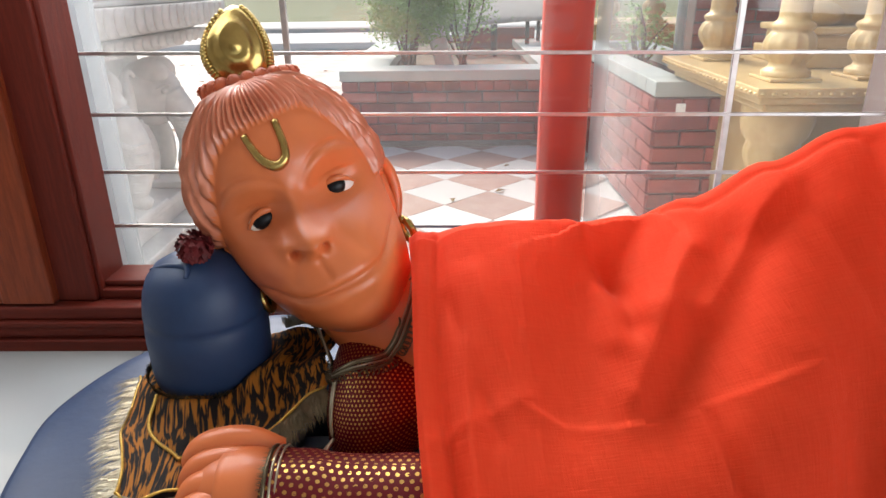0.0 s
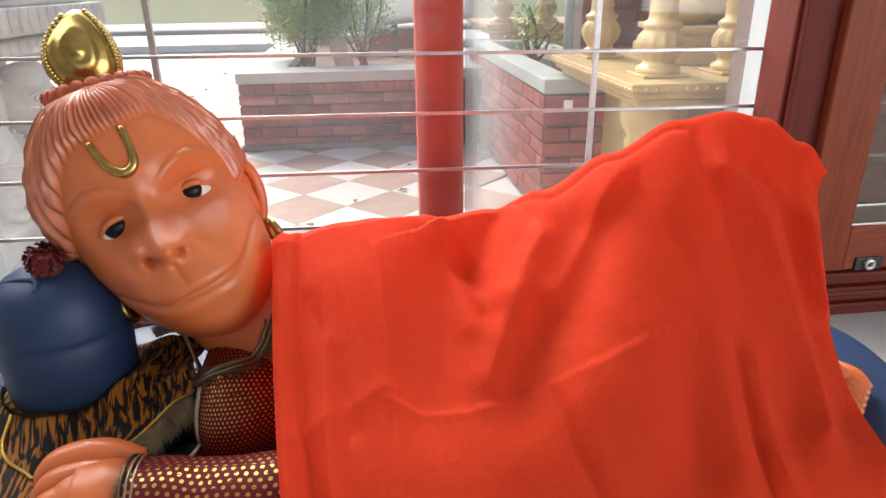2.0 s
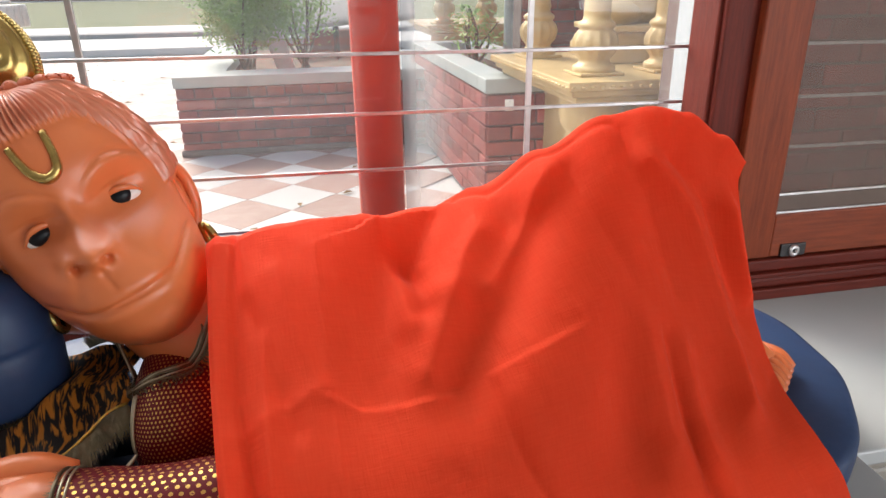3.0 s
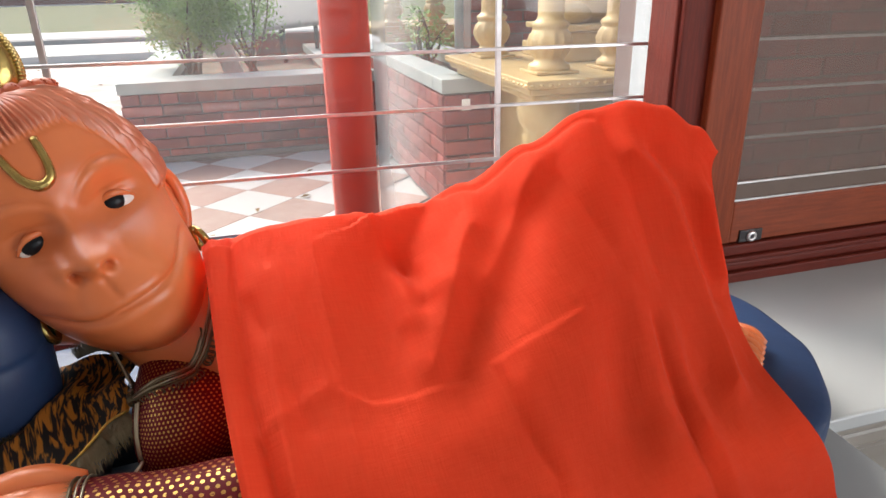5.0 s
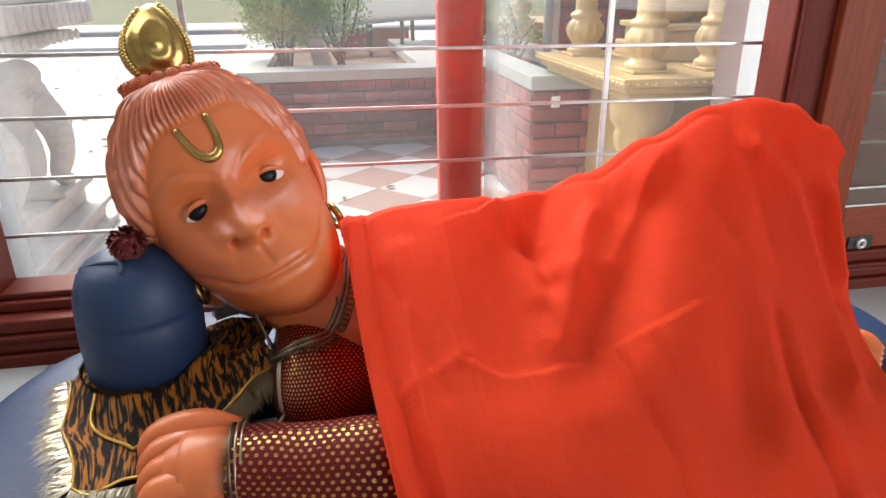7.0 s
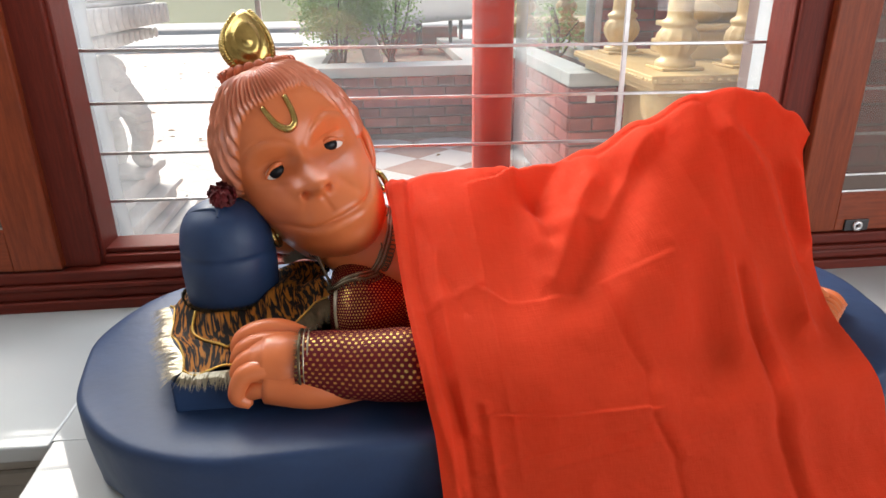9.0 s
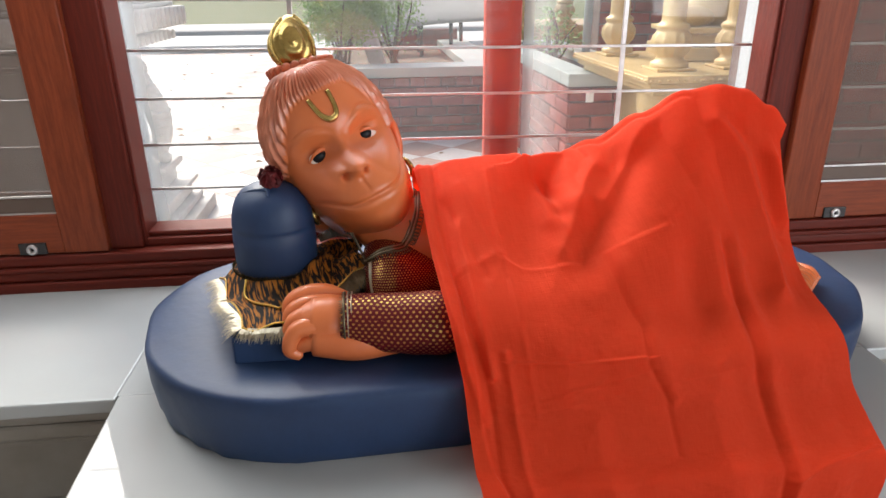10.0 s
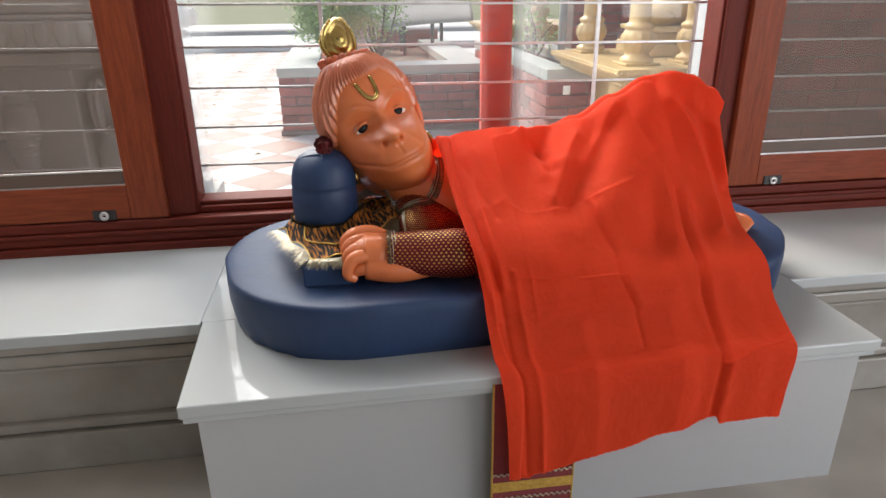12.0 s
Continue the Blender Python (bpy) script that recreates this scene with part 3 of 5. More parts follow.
def head_surface(a0, b0, c0):
    """Head skin at the unit direction (a0, b0, c0): skull, muzzle, nose, brows, sockets, mouth and combed hair."""
    jaw = smooth01(0.0, -0.9, b0)
    a, b = a0 * (0.109 - 0.006 * jaw), b0 * (0.160 if b0 > 0 else 0.212)
    c = c0 * (0.083 if c0 > 0 else 0.118)
    f = smooth01(-0.02, 0.35, c0)
    m = ((a / 0.091) ** 2 + ((b + 0.078) / 0.080) ** 2)
    c += f * 0.078 * math.exp(-m ** 1.7)
    c += f * 0.012 * gauss(a, 0.055) * gauss(b + 0.140, 0.04)
    c += f * 0.016 * gauss(a, 0.08) * gauss(b - 0.085, 0.05)
    c += f * 0.016 * gauss(a + 0.009, 0.0105 + 0.10 * min(max(0.05 - b, 0), 0.06)) * smooth01(0.075, 0.02, b) * smooth01(-0.03, -0.005, b)
    c += f * 0.025 * gauss(a + 0.016, 0.019) * gauss(b - 0.003, 0.018)
    for s in (-1, 1):
        c += f * 0.017 * gauss(a + 0.016 - s * 0.023, 0.0115) * gauss(b + 0.003, 0.013)
        c -= f * 0.021 * gauss(a + 0.016 - s * 0.017, 0.0056) * gauss(b + 0.013, 0.005)
        c -= f * 0.017 * gauss(a - s * 0.048, 0.031) * gauss(b - 0.026, 0.022)
        brow = 0.072 - 13.0 * (a - s * 0.051) ** 2
        c += f * 0.0042 * gauss(b - brow + 0.004, 0.009) * gauss(a - s * 0.056, 0.034)
        c -= f * 0.0050 * gauss(b - brow - 0.004, 0.0034) * gauss(a - s * 0.056, 0.032)
        c -= f * 0.0024 * (gauss(b - 0.040 + 5 * (a - s * 0.046) ** 2, 0.0022) + gauss(b - 0.003 - 4 * (a - s * 0.046) ** 2, 0.0026)) * gauss(a - s * 0.046, 0.026)
        c += f * 0.012 * gauss(a - s * 0.062, 0.026) * gauss(b + 0.022, 0.022)
        fold = 0.024 + 0.62 * max(-0.008 - b, 0)
        c -= f * 0.0012 * gauss(abs(a + 0.003) - fold, 0.007) * smooth01(-0.002, -0.016, b) * smooth01(-0.062, -0.04, b)
    c -= f * 0.003 * gauss(a + 0.011, 0.004) * smooth01(-0.016, -0.022, b) * smooth01(-0.050, -0.044, b)
    line = -0.062 - 0.5 * a * a + 0.016 * smooth01(0.045, 0.092, abs(a)) + 0.05 * a
    ends = smooth01(0.100, 0.086, abs(a))
    c -= f * ends * 0.0085 * gauss(b - line, 0.0026)
    c += f * ends * 0.0030 * (gauss(b - line - 0.012, 0.009) + 1.0 * gauss(b - line + 0.013, 0.009))
    c -= f * 0.0012 * gauss(b - line + 0.034, 0.009) * gauss(a, 0.05)
    edge = b - hairline(a)
    edge = max(edge, min((0.50 - 0.30 * smooth01(0.1, -0.5, a0) - c0) * 0.09, (b - 0.004) * 0.8, 0.03))
    if c0 < -0.05:
        edge = max(edge, 0.05) if b > -0.10 else edge
    h = smooth01(0.0, 0.008, edge)
    if h > 0:
        ang = math.atan2(a0, c0)
        wav = 1.15 - 2.1 * abs(math.sin(ang * 31 + 0.9 * math.sin(b * 45 + ang * 3))) ** 1.6 + 0.3 * math.sin(ang * 97 + b * 30)
        rise = smooth01(0.0, 0.03, edge)
        g = 1 + h * 0.060 + (0.065 + 0.075 * smooth01(0.2, -0.8, a0) * smooth01(-0.01, 0.08, b)) * rise * (0.4 + 0.6 * smooth01(-0.03, 0.05, b)) + h * 0.052 * wav * smooth01(1.0, 0.9, b0)
        a, b, c = a * g, b * (1 + (g - 1) * 0.6), c * g
    a += 0.14 * max(-b - 0.03, 0) * smooth01(-0.3, 0.3, c0)
    return a, b, c, h


st = bmesh.new()
NA, NB = 300, 190
rows_h = []
for j in range(NB + 1):
    ph = math.pi * j / NB
    ring = []
    for i in range(NA):
        th = 2 * math.pi * i / NA
        d = (math.sin(ph) * math.sin(th), math.cos(ph), math.sin(ph) * math.cos(th))
        a, b, c, h = head_surface(*d)
        ring.append((st.verts.new(head_at(a, b, c)), h))
    rows_h.append(ring)
for j in range(NB):
    for i in range(NA):
        k = (i + 1) % NA
        q = [rows_h[j][i], rows_h[j + 1][i], rows_h[j + 1][k], rows_h[j][k]]
        f = st.faces.new([v for v, _ in q])
        f.smooth = True
        f.material_index = 1 if sum(h for _, h in q) > 2 else 0
bmesh.ops.remove_doubles(st, verts=[v for ring in (rows_h[0], rows_h[-1]) for v, _ in ring], dist=1e-5)
STATUE_MATS = [SKIN, HAIR, GOLD, EYE_WHITE, EYE_BLACK, RUST]


def head_depth(a, b):
    """How far forward the face reaches at (a, b)."""
    best, out = 9, 0.08
    for i in range(-40, 41):
        for j in range(-40, 41):
            x, y = i / 45, j / 45
            r = x * x + y * y
            if r > 0.98:
                continue
            p = head_surface(x, y, math.sqrt(1 - r))
            e = (p[0] - a) ** 2 + (p[1] - b) ** 2
            if e < best:
                best, out = e, p[2]
    return out


# eyes: almond white under a lid, dark iris looking up
for s in (-1, 1):
    ec = head_depth(s * 0.046, 0.021)
    axes = (HX, HU, HF)
    tilt = -0.10 * s
    ex = (HX + HU * tilt).normalized()
    eu = (HU - HX * tilt).normalized()
    mid = head_at(s * 0.046, 0.021, ec)
    join(st, ball(mid - HF * 0.0085 - eu * 0.001, (0.0228, 0.0130, 0.0138), (ex, eu, HF)), 3)
    join(st, ball(mid - HF * 0.0024 - ex * 0.002 + eu * 0.0012, (0.0150, 0.0116, 0.0106), (ex, eu, HF)), 4)
    up = [mid + ex * t * 0.0235 + eu * (-0.001 + 0.0128 * (1 - t * t)) + HF * (0.0030 - 0.009 * t * t) for t in (-1, -0.5, 0, 0.5, 1)]
    join(st, tube(up, (0.0018, 0.0034, 0.0042, 0.0034, 0.0018), 18, 8), 0)
    dn = [mid + ex * t * 0.0235 + eu * (-0.001 - 0.0100 * (1 - t * t)) + HF * (0.0015 - 0.009 * t * t) for t in (-1, -0.5, 0, 0.5, 1)]
    join(st, tube(dn, (0.0015, 0.0026, 0.0032, 0.0026, 0.0015), 18, 8), 0)

# gold forehead mark: a long U
mark = []
for a, b in ((-0.026, 0.119), (-0.0235, 0.104), (-0.019, 0.090), (-0.008, 0.079), (0.005, 0.083), (0.0105, 0.098), (0.0125, 0.122)):
    mark.append(head_at(a, b, head_depth(a, b) + 0.001))
join(st, tube(mark, (0.0046, 0.0048, 0.0052, 0.0062, 0.0055, 0.0048, 0.0046), 40, 10), 2)

# ears with gold rings
for s in (-1, 1):
    rim = [head_at(s * 0.104, 0.000, 0.014), head_at(s * 0.117, 0.012, -0.002), head_at(s * 0.124, -0.012, -0.010), head_at(s * 0.119, -0.045, -0.006), head_at(s * 0.104, -0.072, 0.006)]
    join(st, tube(rim, (0.006, 0.0075, 0.008, 0.008, 0.007), 24, 10), 0)
    join(st, ball(head_at(s * 0.106, -0.030, -0.002), (0.009, 0.040, 0.014), (HX, HU, HF)), 0)
    lobe = [head_at(s * 0.104 + 0.009 + 0.004 * math.sin(t) * s, -0.090 + 0.017 * math.cos(t), 0.012 + 0.013 * math.sin(t)) for t in np.linspace(0, 2 * math.pi, 12)]
    join(st, tube(lobe, [0.0052] * 12, 40, 8), 2)
    join(st, ball(head_at(s * 0.104 + 0.007, -0.072, 0.012), (0.006, 0.006, 0.006)), 2)

# ring of beads and the gold topknot
BUN = head_at(0.008, 0.163, -0.045)
bun_u = (HU * 0.95 - HF * 0.22 + HX * 0.16).normalized()
bun_x = (HX - bun_u * HX.dot(bun_u)).normalized()
bun_f = bun_x.cross(bun_u)
for k in range(20):
    t = 2 * math.pi * k / 20
    c = BUN + bun_x * 0.053 * math.cos(t) + bun_f * 0.048 * math.sin(t) - bun_u * (0.004 + 0.003 * math.sin(t))
    join(st, ball(c, (0.0105, 0.0105, 0.0130), (bun_x, bun_f, bun_u), 14, 10), 5)
    for q in range(9):
        t2 = 2 * math.pi * q / 9
        join(st, ball(c + (bun_x * math.cos(t) + bun_f * math.sin(t)) * 0.0062 + bun_u * (0.004 + 0.005 * math.sin(t2)) + bun_x * 0.005 * math.cos(t2), (0.0019, 0.0019, 0.0019), None, 6, 4), 5)
join(st, ball(BUN - bun_u * 0.004, (0.052, 0.047, 0.012), (bun_x, bun_f, bun_u)), 5)
KH, KR = 0.094, 0.042


def knot_radius(v):
    return KR * math.sin(math.pi * min(v * 0.85 + 0.15, 1)) ** 0.62 * (1 - 0.10 * v)


def knot(i, j):
    """Drop-shaped topknot, drawn to a tip that leans over, with raised rings on its front."""
    th, v = 2 * math.pi * i / 80, j / 59
    r = knot_radius(v)
    lean = -0.005 * math.sin(math.pi * v) + 0.007 * v ** 3
    x, y = math.cos(th), math.sin(th)
    rid = 1.0
    if y > 0:
        q = math.hypot(x * r / KR * 1.1, (v - 0.44) * (1.9 if v < 0.44 else 1.55))
        rid += (0.042 * math.cos(q * 15) * smooth01(0.95, 0.8, q) + 0.06 * smooth01(0.5, 0.0, q)) * y
    return BUN + bun_u * (KH * v) + bun_x * (r * x * rid + lean) + bun_f * (r * 0.75 * y * rid)


join(st, grid_mesh(80, 60, knot, wrap=True), 2)
for k in range(20):
    v = 0.05 + 0.88 * k / 19
    r = knot_radius(v) + 0.0006
    lean = -0.005 * math.sin(math.pi * v) + 0.007 * v ** 3
    for s in (-1, 1):
        for an, rr in ((0.40, 0.0042), (0.06, 0.0036)):
            x, y = s * math.cos(an), math.sin(an)
            p = BUN + bun_u * (KH * v) + bun_x * (r * x + lean) + bun_f * (r * 0.75 * y)
            join(st, ball(p, (rr, rr, rr), None, 8, 6), 2)

# neck, chest, arms, legs, foot
join(st, tube([head_at(0, -0.06, -0.03), (0.0, 0.93, 0.70), (0.05, 0.915, 0.665), (0.11, 0.91, 0.64)], (0.078, 0.074, 0.080, 0.085), 24, 28), 0)
join(st, tube([(0.10, 1.03, 0.62), (-0.04, 1.03, 0.655), (-0.15, 0.99, 0.69), (-0.185, 0.955, 0.72)], (0.055, 0.042, 0.036, 0.04), 24, 18), 0)
join(st, ball((0.34, 0.92, 0.63), (0.30, 0.11, 0.085)), 0)
join(st, tube([(0.45, 0.95, 0.66), (0.58, 0.94, 0.76), (0.695, 0.925, 0.825), (0.752, 0.925, 0.77), (0.758, 0.92, 0.65), (0.775, 0.895, 0.585)], (0.10, 0.07, 0.048, 0.042, 0.034, 0.032), 32, 22), 0)
join(st, tube([(0.785, 0.90, 0.575), (0.812, 0.86, 0.573), (0.828, 0.825, 0.566)], (0.030, 0.030, 0.024), 16, 16, flat=0.8), 0)
for k in range(5):
    x, y = 0.858 - 0.013 * k, 0.838 - 0.013 * k
    join(st, tube([(x - 0.012, y + 0.03, 0.571), (x, y, 0.572), (x + 0.006, y - 0.022, 0.562)], (0.009, 0.0095, 0.0075), 12, 10), 0)
# near forearm and the curled fist
join(st, tube([(0.10, 0.655, 0.595), (0.0, 0.666, 0.593), (-0.06, 0.672, 0.594), (-0.10, 0.676, 0.603), (-0.135, 0.674, 0.609)], (0.045, 0.042, 0.041, 0.047, 0.040), 30, 24), 0)
join(st, tube([(-0.125, 0.655, 0.586), (-0.06, 0.644, 0.580), (0.0, 0.648, 0.581), (0.05, 0.655, 0.580)], (0.030, 0.030, 0.026, 0.022), 24, 18), 0)
join(st, ball((-0.118, 0.674, 0.602), (0.050, 0.040, 0.044)), 0)
for k in range(4):
    y, z = 0.708 - 0.0195 * k, 0.641 - 0.0105 * k
    join(st, tube([(-0.078, y, z - 0.014), (-0.112, y + 0.001, z + 0.001), (-0.148, y - 0.004, z + 0.001), (-0.168 + 0.002 * k, y - 0.008, z - 0.014), (-0.166, y - 0.010, z - 0.034), (-0.150, y - 0.010, z - 0.045)], (0.016, 0.0165, 0.0150, 0.0135, 0.0125, 0.009), 28, 14), 0)
join(st, tube([(-0.10, 0.645, 0.580), (-0.130, 0.641, 0.586), (-0.152, 0.646, 0.578), (-0.160, 0.654, 0.566)], (0.016, 0.014, 0.012, 0.008), 20, 14), 0)
statue = tagged(link_mesh("statue", st, STATUE_MATS), "orange painted reclining monkey-faced statue with combed hair and gold topknot", "statue")

# thin dark bangle on the near wrist
bang = tube([(-0.052 + 0.002 * math.sin(t), 0.672 + 0.048 * math.cos(t), 0.597 + 0.048 * math.sin(t)) for t in np.linspace(0, 2 * math.pi, 16)], [0.004] * 16, 48, 8, caps=False)
tagged(link_mesh("bracelet", bang, IRON), "thin dark bracelet on the wrist of the statue", "bracelet")

# ---- blue linga on its block ----
linga = thing("linga", "navy blue painted domed stone on a low block beside the face", "linga")
LX, LY = -0.212, 0.893
lp = [(0.0, 0.787), (0.02, 0.7865), (0.038, 0.782), (0.054, 0.773), (0.0645, 0.760), (0.071, 0.744), (0.0745, 0.727), (0.0758, 0.714), (0.0762, 0.708), (0.0740, 0.704), (0.0765, 0.699), (0.0775, 0.675), (0.0765, 0.64), (0.074, 0.61), (0.072, 0.595)]
part("dome", lathe(lp, 56, (LX, LY, 0)), BLUE, linga, smooth=True)
hook = tube([(LX - 0.055, LY - 0.015, 0.7695), (LX - 0.025, LY - 0.03, 0.7805), (LX + 0.0, LY - 0.038, 0.7815), (LX + 0.004, LY - 0.052, 0.7735)], (0.002, 0.0036, 0.0042, 0.003), 20, 8)
part("raised_band", hook, BLUE, linga, smooth=True)
blk = box(-0.262, -0.160, 0.658, 1.0, 0.542, 0.594, 0.005)
box(-0.170, -0.085, 0.77, 0.97, 0.542, 0.600, 0.006, bm=blk)
part("block", blk, BLUE, linga, "navy blue painted block")

# red flower on top of the dome
fl = bmesh.new()
rng = random.Random(4)
for k in range(90):
    u, v = rng.random() * 2 * math.pi, math.acos(1 - 1.75 * rng.random())
    d = Vector((math.sin(v) * math.cos(u), math.sin(v) * math.sin(u), math.cos(v)))
    c = Vector((-0.206, 0.875, 0.800)) + d * 0.017
    t = d.cross(Vector((0.3, 0.5, 0.8))).normalized()
    w = d.cross(t)
    q = [fl.verts.new(c + t * a * 0.006 + w * b * 0.0045 + d * e) for a, b, e in ((-1, -1, -0.004), (1, -1, -0.003), (1.1, 1, 0.005), (0, 1.4, 0.003), (-1, 1, 0.006))]
    fl.faces.new(q)
join(fl, ball((-0.206, 0.875, 0.800), (0.0165, 0.0165, 0.0165), None, 14, 10))
tagged(link_mesh("flower", fl, FLOWER), "dark red dried flower on top of the blue dome", "flower")

# ---- tiger-striped cloth with a tinsel fringe ----
shawl = thing("striped_cloth", "tiger-striped plush cloth with tinsel fringe draped over the block", "cloth")


def shawl_point(s, v):
    """s: from the free left corner to the collar; v: from the back edge to the front edge."""
    left = -0.335 + 0.088 * v
    x = left + (-0.050 - left) * s + 0.006 * math.sin(v * 9)
    fronty = sample(((0, 0.668), (0.12, 0.655), (0.42, 0.668), (0.62, 0.715), (0.8, 0.775), (1, 0.815)), s)
    backy = sample(((0, 0.92), (0.3, 0.985), (0.7, 0.975), (1, 0.93)), s)
    y = backy + (fronty - backy) * v
    z = 0.609 + 0.003 * math.sin(s * 19 + v * 3) + 0.004 * math.sin(v * 11 - s * 6)
    z += 0.046 * smooth01(0.55, 1.0, s) * (1 - 0.3 * v) + 0.012 * gauss(s - 0.62, 0.08) * v
    z -= 0.024 * smooth01(-0.264, -0.325, x)
    d = math.hypot(x - LX, y - LY)
    z += 0.018 * gauss(d - 0.085, 0.02)
    return Vector((x, y, z))


NS, NV = 56, 44
sb = grid_mesh(NS, NV, lambda i, j: shawl_point(i / (NS - 1), j / (NV - 1)), uvfn=lambda i, j: (i / NS * 0.26, j / NV * 0.3))
bmesh.ops.solidify(sb, geom=sb.faces[:], thickness=0.003)
part("cloth", sb, TIGER, shawl)


def fringe(name, path, out, count, length, material, seed, droop=0.5):
    """Thin curling strips along a smooth edge."""
    bm = bmesh.new()
    r = random.Random(seed)
    line = catmull(path, 200)
    for k in range(count):
        i = min(int(r.random() * 199), 198)
        p = line[i]
        t = (line[i + 1] - p).normalized()
        d = (Vector(out(i / 199)) + t * r.uniform(-0.45, 0.45) + Vector((0, 0, r.uniform(-0.25, 0.25)))).normalized()
        n = d.cross(Vector((0, 0, 1)))
        n = (n.normalized() if n.length > 0.1 else t) * 0.0008
        ln = length * r.uniform(0.5, 1.15)
        a = p + d * ln * 0.5 + Vector((0, 0, -droop * ln * 0.12))
        b = p + d * ln + Vector((r.uniform(-1, 1) * 0.003, r.uniform(-1, 1) * 0.003, -droop * ln * 0.5))
        q = [bm.verts.new(v) for v in (p - n, p + n, a + n, a - n, b)]
        bm.faces.new(q[:4])
        bm.faces.new((q[3], q[2], q[4]))
    return part(name, bm, material, shawl)


left_edge = [shawl_point(0.0, v) for v in (0, 0.3, 0.6, 0.85, 1)]
front_edge = [shawl_point(s, 1.0) for s in (0, 0.2, 0.4, 0.58)]
fringe("fringe", left_edge, lambda u: (-1, -0.35, -0.05), 400, 0.034, TINSEL, 1)
fringe("fringe", front_edge, lambda u: (-0.25, -0.8, -0.45), 380, 0.021, TINSEL, 2, 0.9)
fringe("fringe", [(LX + 0.083 * math.cos(t), LY + 0.083 * math.sin(t), 0.622) for t in np.linspace(-3.4, 0.1, 14)], lambda u: (0, -0.3, 0.9), 700, 0.016, DARK_TINSEL, 3, 0.3)
fringe("fringe", [shawl_point(s, 1.0) for s in (0.6, 0.7, 0.8, 0.9, 1.0)], lambda u: (0.2, -0.8, -0.5), 700, 0.030, DARK_TINSEL, 5, 0.8)
fringe("fringe", [(-0.135, 0.98, 0.63), (-0.10, 0.955, 0.65), (-0.075, 0.93, 0.655)], lambda u: (-0.3, 0.3, 0.9), 260, 0.026, TINSEL, 6, 0.3)


def on_shawl(s, v, up=0.003):
    return shawl_point(s, v) + Vector((0, 0, up))


cord = [on_shawl(0.16, 0.45), on_shawl(0.14, 0.55), on_shawl(0.17, 0.68), on_shawl(0.27, 0.83), on_shawl(0.31, 0.86), on_shawl(0.38, 0.78), on_shawl(0.45, 0.74)]
part("cord", tube(cord, [0.0022] * 7, 60, 8), CORD, shawl, "thin twisted gold cord")
part("edging", tube([shawl_point(0.008, v) + Vector((0, 0, 0.001)) for v in np.linspace(0, 1, 10)], [0.0017] * 10, 50, 6), CORD, shawl, "gold piping")
part("edging", tube([shawl_point(s, 0.992) + Vector((0, 0, 0.001)) for s in np.linspace(0, 1, 12)], [0.0017] * 12, 60, 6), CORD, shawl, "gold piping")

# ---- maroon tunic with gold dots ----
tunic = thing("tunic", "maroon silk tunic with gold dots and silver braid trim", "tunic")
sl = tube([(0.118, 0.660, 0.600), (0.07, 0.650, 0.605), (0.0, 0.656, 0.606), (-0.076, 0.669, 0.609)], (0.048, 0.052, 0.050, 0.0445), 40, 36, uv=True, caps=False)
for v in sl.verts:
    v.co += Vector((0, 1, 1)) * 0.0035 * noise.noise(v.co * 22)
part("sleeve", sl, DOTTED, tunic, smooth=True)
cuff_c, cuff_r = Vector((-0.076, 0.669, 0.609)), 0.045
for k, (dx, rr, mt) in enumerate(((0.0, 0.0020, DARK_TINSEL), (0.006, 0.0014, TINSEL), (0.012, 0.0014, TINSEL))):
    loop = [cuff_c + Vector((dx, math.cos(t) * (cuff_r + 0.001), math.sin(t) * (cuff_r + 0.001))) for t in np.linspace(0, 2 * math.pi, 20)]
    part("braid", tube(loop, [rr] * 20, 90, 6, caps=False), mt, tunic, "silver braid round the cuff")
tas = bmesh.new()
rng = random.Random(8)
for k in range(420):
    t = rng.random() * 2 * math.pi
    p = cuff_c + Vector((0.002, math.cos(t) * cuff_r, math.sin(t) * cuff_r))
    e = p + Vector((-0.012 * rng.uniform(0.5, 1), rng.uniform(-0.004, 0.004), rng.uniform(-0.004, 0.003)))
    n = Vector((0, -math.sin(t), math.cos(t))) * 0.0007
    tas.faces.new([tas.verts.new(c) for c in (p - n, p + n, e)])
part("cuff_fringe", tas, DARK_TINSEL, tunic, "short dark tinsel fringe")

from mathutils.bvhtree import BVHTree
CH = Vector((0.090, 0.872, 0.598))


def chest(i, j):
    th, v = 2 * math.pi * i / 64, j / 39
    ax = math.pi * (0.04 + 0.96 * v)
    r = 0.5 * math.sin(ax) ** 0.8 * (1 - 0.35 * v)
    p = CH + Vector((-0.140 * math.cos(ax * 0.62), 0.155 * 2 * r * math.cos(th), 0.100 * 2 * r * math.sin(th)))
    p.z = max(p.z, BASE_Z + 0.003)
    return p + Vector((0, -0.004, 0.004)) * noise.noise(p * 18)


bodice = part("bodice", grid_mesh(64, 40, chest, wrap=True, uvfn=lambda a, c: (c / 39 * 0.36, a / 64 * 0.8)), DOTTED, tunic, smooth=True)
collar = [(0.066, 0.955, 0.752), (0.060, 0.895, 0.745), (0.052, 0.86, 0.712), (0.034, 0.832, 0.682), (0.0, 0.815, 0.664), (-0.035, 0.818, 0.653), (-0.062, 0.84, 0.654), (-0.098, 0.90, 0.662)]
body_verts, body_faces = [], []
for ob in (statue, bodice):
    shift = len(body_verts)
    body_verts += [v.co.copy() for v in ob.data.vertices]
    body_faces += [[k + shift for k in f.vertices] for f in ob.data.polygons]
body_tree = BVHTree.FromPolygons(body_verts, body_faces)


